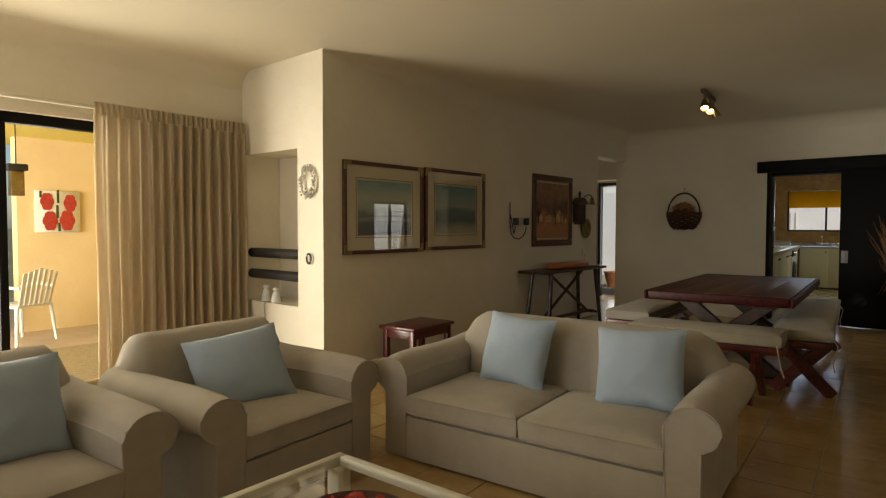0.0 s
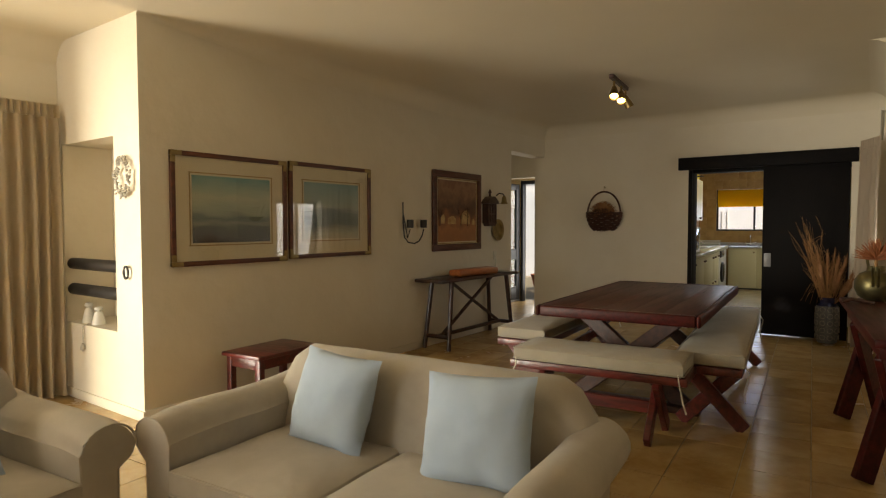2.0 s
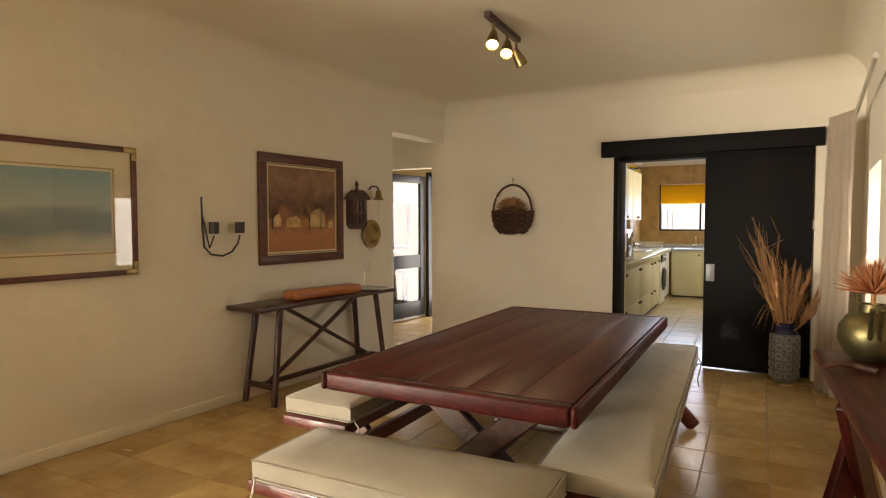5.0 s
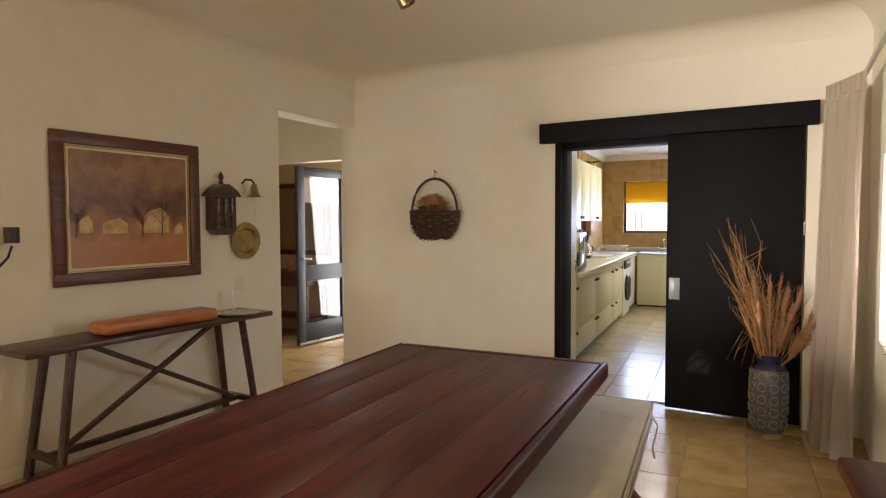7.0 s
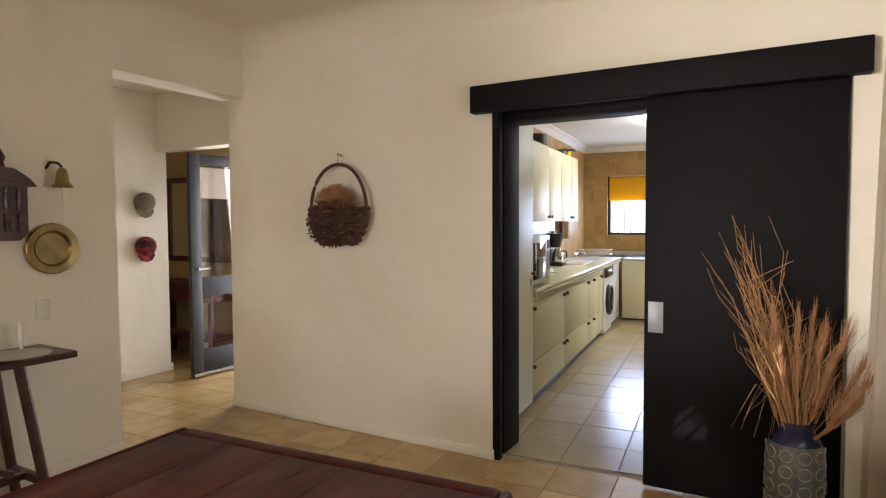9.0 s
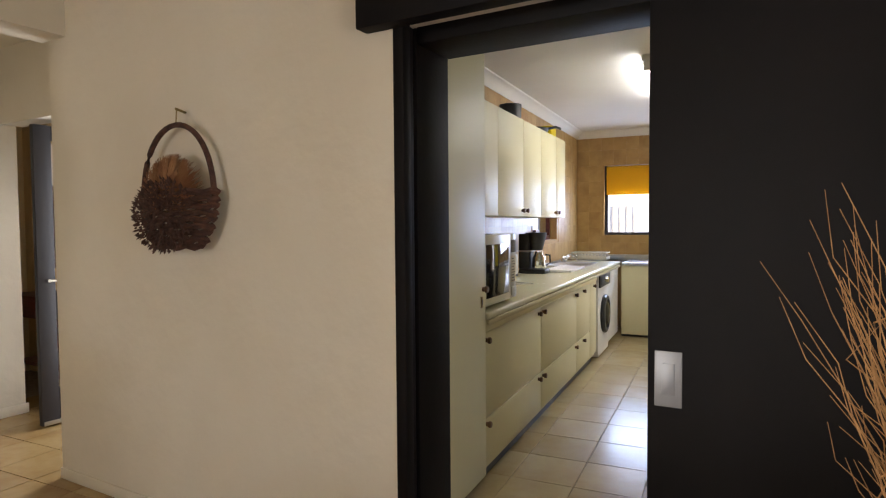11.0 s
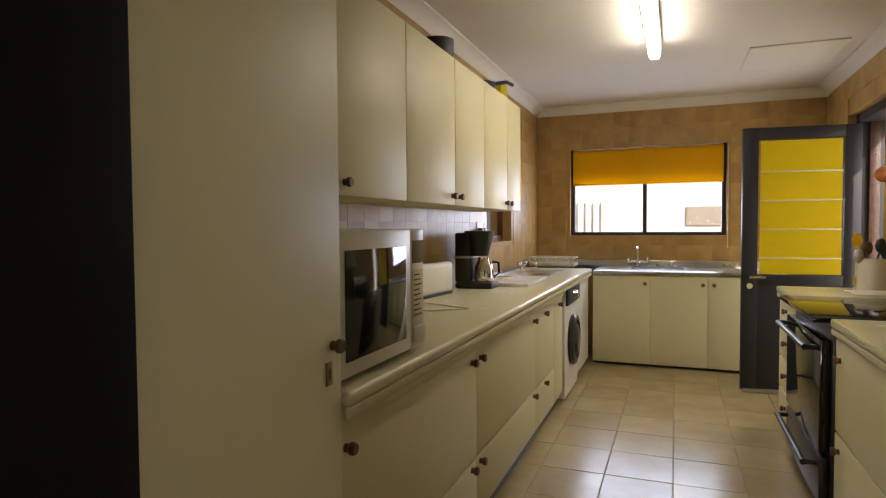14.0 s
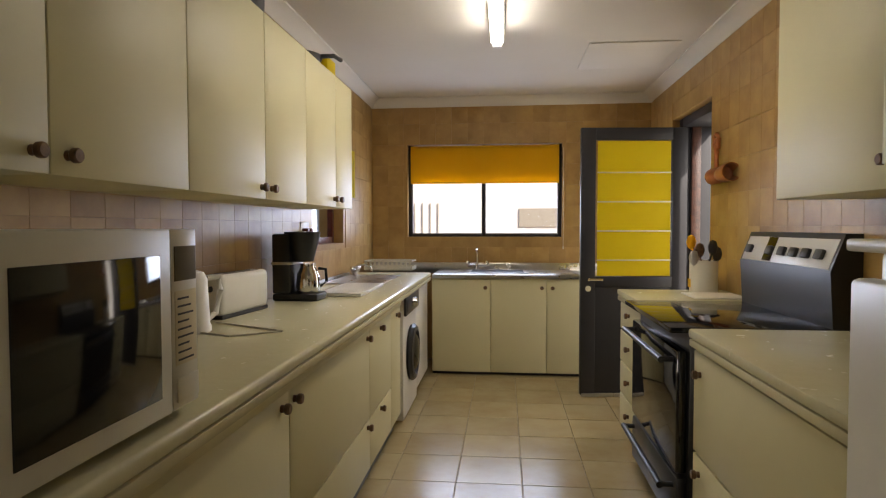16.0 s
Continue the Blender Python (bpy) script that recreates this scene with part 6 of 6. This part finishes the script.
tube(bm, [(-0.035, 0.02, -0.1), (-0.035, 0.025, 0.06), (-0.035, 0.05, 0.1), (-0.035, 0.055, 0.15), (-0.035, 0.02, 0.16), (-0.035, -0.01, 0.13), (-0.035, 0.0, 0.07), (-0.035, 0.02, 0.05)], 0.016, 8)
part("rack", bm, ORANGEWOOD, wb)
bm = bmesh.new()
lathe(bm, [(0, 0), (0.03, 0.005), (0.05, 0.03), (0.052, 0.1), (0.035, 0.13), (0.045, 0.17), (0.055, 0.21), (0.056, 0.3), (0.05, 0.3), (0.045, 0.2), (0, 0.18)], 20, pose(-0.066, 0.03, -0.11) @ pose(0, 0, 0, 88, 0, 4))
part("scoop", bm, ORANGEWOOD, wb)
# things on the wall cupboards
bm = bmesh.new()
lathe(bm, [(0, 0), (0.085, 0), (0.09, 0.16), (0.085, 0.16), (0.08, 0.01), (0, 0.01)], 24)
solid("tin", bm, GREYPAINT, "grey metal tin on top of the wall cupboards", "tin", KM @ pose(-0.73, 2.75, 2.151))
pan = thing("frying_pan", KM @ pose(-0.72, 3.35, 2.151), "black frying pan on top of the wall cupboards", "pan")
bm = bmesh.new()
lathe(bm, [(0, 0.0), (0.12, 0.0), (0.15, 0.05), (0.146, 0.05), (0.117, 0.006), (0, 0.006)], 28)
part("dish", bm, BLACK, pan)
bm = bmesh.new()
tube(bm, [(0.14, 0, 0.045), (0.2, 0.05, 0.06), (0.22, 0.12, 0.055)], 0.012, 8)
part("handle", bm, BLACK, pan)
solid("yellow_tub", boxes((-0.7, -0.59, 3.52, 3.68, 2.151, 2.25, 0.008)), LEMON, "yellow plastic tub on top of the wall cupboards", "tub", KM)
solid("tea_towel", boxes((KW + 0.002, KW + 0.01, 5.1, 5.35, 1.55, 1.95, 0.003)), LEMON, "yellow tea towel hung on the wall", "towel", KM)
# fluorescent light
fl2 = thing("fluorescent_light", KM @ pose(0.34, 3.34, KH), "white ceiling batten with a lit fluorescent tube", "ceiling light")
part("batten", boxes((-0.045, 0.045, -0.74, 0.74, -0.05, 0.0, 0.006)), WHITE, fl2)
for s in (-1, 1):
    part("end_cap", boxes((-0.03, 0.03, s * 0.75 - 0.02, s * 0.75 + 0.02, -0.12, -0.05, 0.006)), WHITE, fl2)
for u in (-0.022, 0.022):
    bm = bmesh.new()
    rod(bm, (u, -0.73, -0.085), (u, 0.73, -0.085), 0.017, seg=14)
    part("tube", bm, TUBE, fl2, "glowing fluorescent tube")
area_light("fluorescent_glow", KM @ Vector((0.34, 3.34, KH - 0.115)), KM @ Vector((0.34, 3.34, 0)), 0.1, 1.4, 5, (1.0, 0.95, 0.78))

# ---- outside ----
setting("pavement_patio", boxes((-11.5, -4.82, -6, 6.5, -0.12, -0.01)), PAVING, "pale paved covered patio", category="pavement")
setting("wall_patio", boxes((-8.2, -8.0, 1.9, 4.2, -0.1, 2.6), (-8.0, -4.82, 4.0, 4.2, -0.1, 2.6)), OCHRE, "ochre rendered patio wall", category="wall")
setting("ceiling_patio", boxes((-9.0, -4.82, -3, 4.0, 2.36, 2.38)), LEMON, "yellow canvas patio roof lining", category="ceiling")
pp = thing("flower_picture", pose(-7.998, 2.33, 1.45, 0, 0, 90) @ Matrix.Diagonal((0.45, 1, 0.68, 1)), "white canvas painted with red poppies", "painting")
part("canvas", boxes((-0.55, 0.55, -0.03, 0, -0.36, 0.4, 0.003)), FLOWERSHEET, pp)
for x, z, r in ((-0.27, 0.2, 0.17), (0.3, 0.18, 0.17), (-0.2, -0.15, 0.19), (0.22, -0.14, 0.2)):
    bm = bmesh.new()
    for k in range(6):
        a = k * math.pi / 3
        lathe(bm, [(0, 0), (r * 0.5, 0.0), (r * 0.5, 0.004), (0, 0.006)], 10, pose(x + r * 0.5 * math.cos(a), -0.031 - k * 0.0005, z + r * 0.5 * math.sin(a), 90, 0, 0))
    part("poppy", bm, REDPETAL, pp, "red painted poppy")
for x, z, h in ((0, 0.3, 0.12), (-0.42, 0.33, 0.06), (0.02, -0.26, 0.08), (-0.02, 0.02, 0.12)):
    bm = boxes((x - 0.03, x + 0.03, -0.033, -0.03, z - h, z + h))
    part("painted_leaf", bm, GREENPAINT, pp)


def patio_chair(m):
    c = thing("patio_chair", m, "white moulded plastic patio chair", "chair", "patio chairs")
    part("seat", boxes((-0.23, 0.23, -0.22, 0.22, 0.4, 0.43, 0.012)), WHITE, c)
    bm = bmesh.new()
    for k in range(7):
        x = -0.19 + k * 0.063
        bar(bm, (x, 0.21, 0.43), (x * 1.1, 0.3, 0.83 - abs(x) * 0.25), 0.045, 0.012)
    part("backrest", bm, WHITE, c)
    for x in (-0.22, 0.22):
        bm = bmesh.new()
        tube(bm, [(x, -0.2, 0.42), (x * 1.15, -0.22, 0.6), (x * 1.15, 0.0, 0.64), (x, 0.24, 0.62)], 0.018, 8)
        part("armrest", bm, WHITE, c)
        for y in (-0.2, 0.2):
            bm = bmesh.new()
            rod(bm, (x, y, 0.41), (x * 1.2, y * 1.15, 0), 0.022, 0.018, 8)
            part("leg", bm, WHITE, c)


patio_chair(pose(-7.3, 1.72, -0.01, 0, 0, -60))
patio_chair(pose(-7.9, 1.3, -0.01, 0, 0, 100))
lan = thing("lantern", pose(-6.9, 1.62, 1.7), "hanging brass lantern with a black cap", "lantern")
part("cap", boxes((-0.09, 0.09, -0.09, 0.09, 0.16, 0.23, 0.01)), IRON, lan)
part("body", boxes((-0.06, 0.06, -0.06, 0.06, -0.1, 0.16, 0.006)), BRASS, lan)
bm = bmesh.new()
rod(bm, (0, 0, 0.23), (0, 0, 0.74), 0.006, seg=6)
part("chain", bm, IRON, lan)
# house next door, seen from the kitchen
nh = thing("neighbour_house", KM @ pose(0, 0, 0), "pale rendered house in full sun", "house")
part("wall", boxes((-9, 10, 11.0, 14.0, -0.12, 3.2)), OUTWALL, nh)
wn = part("window", boxes((0.65, 2.3, 10.97, 11.0, 1.3, 1.62)), SHELLS, nh, "small louvred window")
wg = part("window", boxes((-1.25, -0.75, 10.97, 11.0, 0.5, 1.75)), OUTWALL, nh, "barred side window")
for k in range(4):
    part("bar", boxes((-1.22 + k * 0.14, -1.205 + k * 0.14, 10.94, 10.968, 0.5, 1.72)), SHELLS, wg)
part("roof", boxes((-9.6, 10.6, 10.5, 14.4, 3.2, 3.4)), TERRA, nh)
setting("pavement_yard", boxes((-12, 12, 6.4, 11.0, -0.119, -0.03)), PAVING, "pale paved kitchen yard", KM, category="pavement")
setting("pavement_entrance", boxes((-7.0, -2.6, 10.31, 15, -0.1185, -0.01)), PAVING, "pale paved entrance path", category="pavement")
setting("wall_garden", boxes((-9.0, -2.9, 15, 15.2, -0.12, 2.2)), OUTWALL, "sunlit white garden wall", category="wall")
bm = bmesh.new()
lathe(bm, [(0, 0), (0.16, 0), (0.24, 0.3), (0.26, 0.34), (0.22, 0.34), (0.2, 0.25), (0, 0.24)], 24)
solid("plant_pot", bm, TERRA, "round terracotta plant pot on the entrance path", "plant pot", pose(-4.9, 11.9, -0.01))


def shrub(m, size, count, label):
    s = thing("shrub", m, label, "shrub", "garden shrubs")
    bm = bmesh.new()
    for k in range(6):
        a = k * 1.05
        tube(bm, [(0, 0, 0), (0.1 * math.cos(a), 0.1 * math.sin(a), size * 0.4), (size * 0.35 * math.cos(a), size * 0.35 * math.sin(a), size * 0.8)], 0.02, 6, 0.006)
    part("stems", bm, TWIG, s)
    bm = bmesh.new()
    for k in range(count):
        d = Vector((random.gauss(0, 1), random.gauss(0, 1), random.gauss(0, 1))).normalized() * size * 0.55 * random.uniform(0.45, 1.0) * (1 + 0.3 * noise.noise(Vector((k * 0.1, 0, 0))))
        p = d + Vector((0, 0, size * 0.65))
        q = Matrix.Translation(p) @ pose(0, 0, 0, random.uniform(0, 180), random.uniform(0, 180), random.uniform(0, 360))
        vs = [bm.verts.new(q @ Vector(c)) for c in ((-0.05, 0, 0), (0, -0.02, 0.006), (0.05, 0, 0), (0, 0.02, 0.006))]
        bm.faces.new(vs)
    part("leaves", bm, LEAF, s)


for x, y, sz in ((6.0, 7.2, 1.6), (6.4, 9.0, 1.9), (6.2, 5.4, 1.7), (-2.2, -8.0, 1.8), (0.4, -8.4, 1.6)):
    shrub(pose(x, y, -0.12), sz, 900, "leafy green garden shrub")

# ---- tiles ----
def slab(w, d, th, b=0.003):
    bm = bmesh.new()
    cube(bm, -w / 2, w / 2, -d / 2, d / 2, -th, 0, b, 1)
    return bm


S = 0.335
near = finish(slab(S - 0.004, S - 0.004, 0.02, 0.002), "floor_tile", TILE)
SV = 0.355
nearK = finish(slab(S - 0.004, SV - 0.004, 0.02, 0.002), "kitchen_floor_tile", KTILE)
rest = bmesh.new()
count = 0
fm = pose(0, 0, 0, 0, 0, 4.2)
fi = fm.inverted()
for i in range(-16, 12):
    for j in range(-11, 32):
        c = fm @ Vector(((i + 0.5) * S, (j + 0.5) * S, 0))
        if not (-5.4 < c.x < 3.2 and -3.3 < c.y < 10.3):
            continue
        if c.y > 9.02 and c.x > -3.6:
            continue
        if c.x < -4.7 and c.y < 7.7:
            continue
        if -3.35 < c.x < 0.8 and 4.6 < c.y < 9.02 and count < 230:
            ob = new("floor_tile", near)
            ob.parent = sub
            ob.matrix_basis = fm @ pose((i + 0.5) * S, (j + 0.5) * S, random.uniform(-0.0006, 0.0006))
            count += 1
        else:
            cube(rest, -S / 2 + 0.003, S / 2 - 0.003, -S / 2 + 0.003, S / 2 - 0.003, -0.006, 0, 0, 1, fm @ pose((i + 0.5) * S, (j + 0.5) * S, 0))
tagged(part("floor_tiles", rest, TILE, sub), "mottled ochre floor tiles", kind="stuff")
for i in range(-4, 6):
    for j in range(-1, 19):
        u, v = -0.19 + (i + 0.5) * S, 0.04 + (j + 0.5) * SV
        w = KM @ Vector((u, v, 0))
        if u < KW or u > KE + 0.1 or v > KN or (u < -0.4 and v < 5.3) or w.y < 8.98:
            continue
        ob = new("floor_tile", nearK)
        ob.parent = sub
        ob.matrix_basis = KM @ pose(u, v, random.uniform(-0.0006, 0.0006))


def wall_tiles(owner, name, m, a0, a1, z0, z1, w, h, holes):
    """Upright glazed tiles on a wall; m takes (a, 0, z) to the wall's face, with -y into the room."""
    me = finish(slab(w - 0.0012, h - 0.0012, 0.006, 0.0008), name, WALLTILE)
    up = Matrix(((1, 0, 0, 0), (0, 0, -1, 0), (0, 1, 0, 0), (0, 0, 0, 1)))
    na, nz = int(round((a1 - a0) / w)), int(math.ceil((z1 - z0) / h))
    for i in range(na):
        for j in range(nz):
            a, z = a0 + (i + 0.5) * w, z0 + (j + 0.5) * h
            if z + h / 2 > z1 + 0.08 or any(p0 - w / 2 < a < p1 + w / 2 and q0 - h * 0.5 < z < q1 + h * 0.5 for p0, p1, q0, q1 in holes):
                continue
            ob = new(name, me)
            ob.parent = owner
            ob.matrix_parent_inverse = owner.matrix_basis.inverted()
            ob.matrix_basis = m @ pose(a, -0.006, z) @ up


nw, ew, ww = bpy.data.objects["wall_kitchen_north"], bpy.data.objects["wall_kitchen_east"], bpy.data.objects["wall_kitchen_west"]
wall_tiles(nw, "wall_tile", KM @ pose(0, KN, 0), KW, KE, 0.9, KH - 0.06, 0.157, 0.2, [(-0.5, 0.88, 1.25, 2.05)])
wall_tiles(ew, "wall_tile", KM @ pose(KE, 0, 0, 0, 0, -90), -5.98, -1.0, 0.9, KH - 0.06, 0.157, 0.2, [(-5.33, -4.45, 0, 2.12)])
wall_tiles(ww, "wall_tile", KM @ pose(KW, 0, 0, 0, 0, 90), 0.97, 6.0, 0.93, KH - 0.06, 0.157, 0.2, [(4.25, 4.95, 1.2, 1.95)])
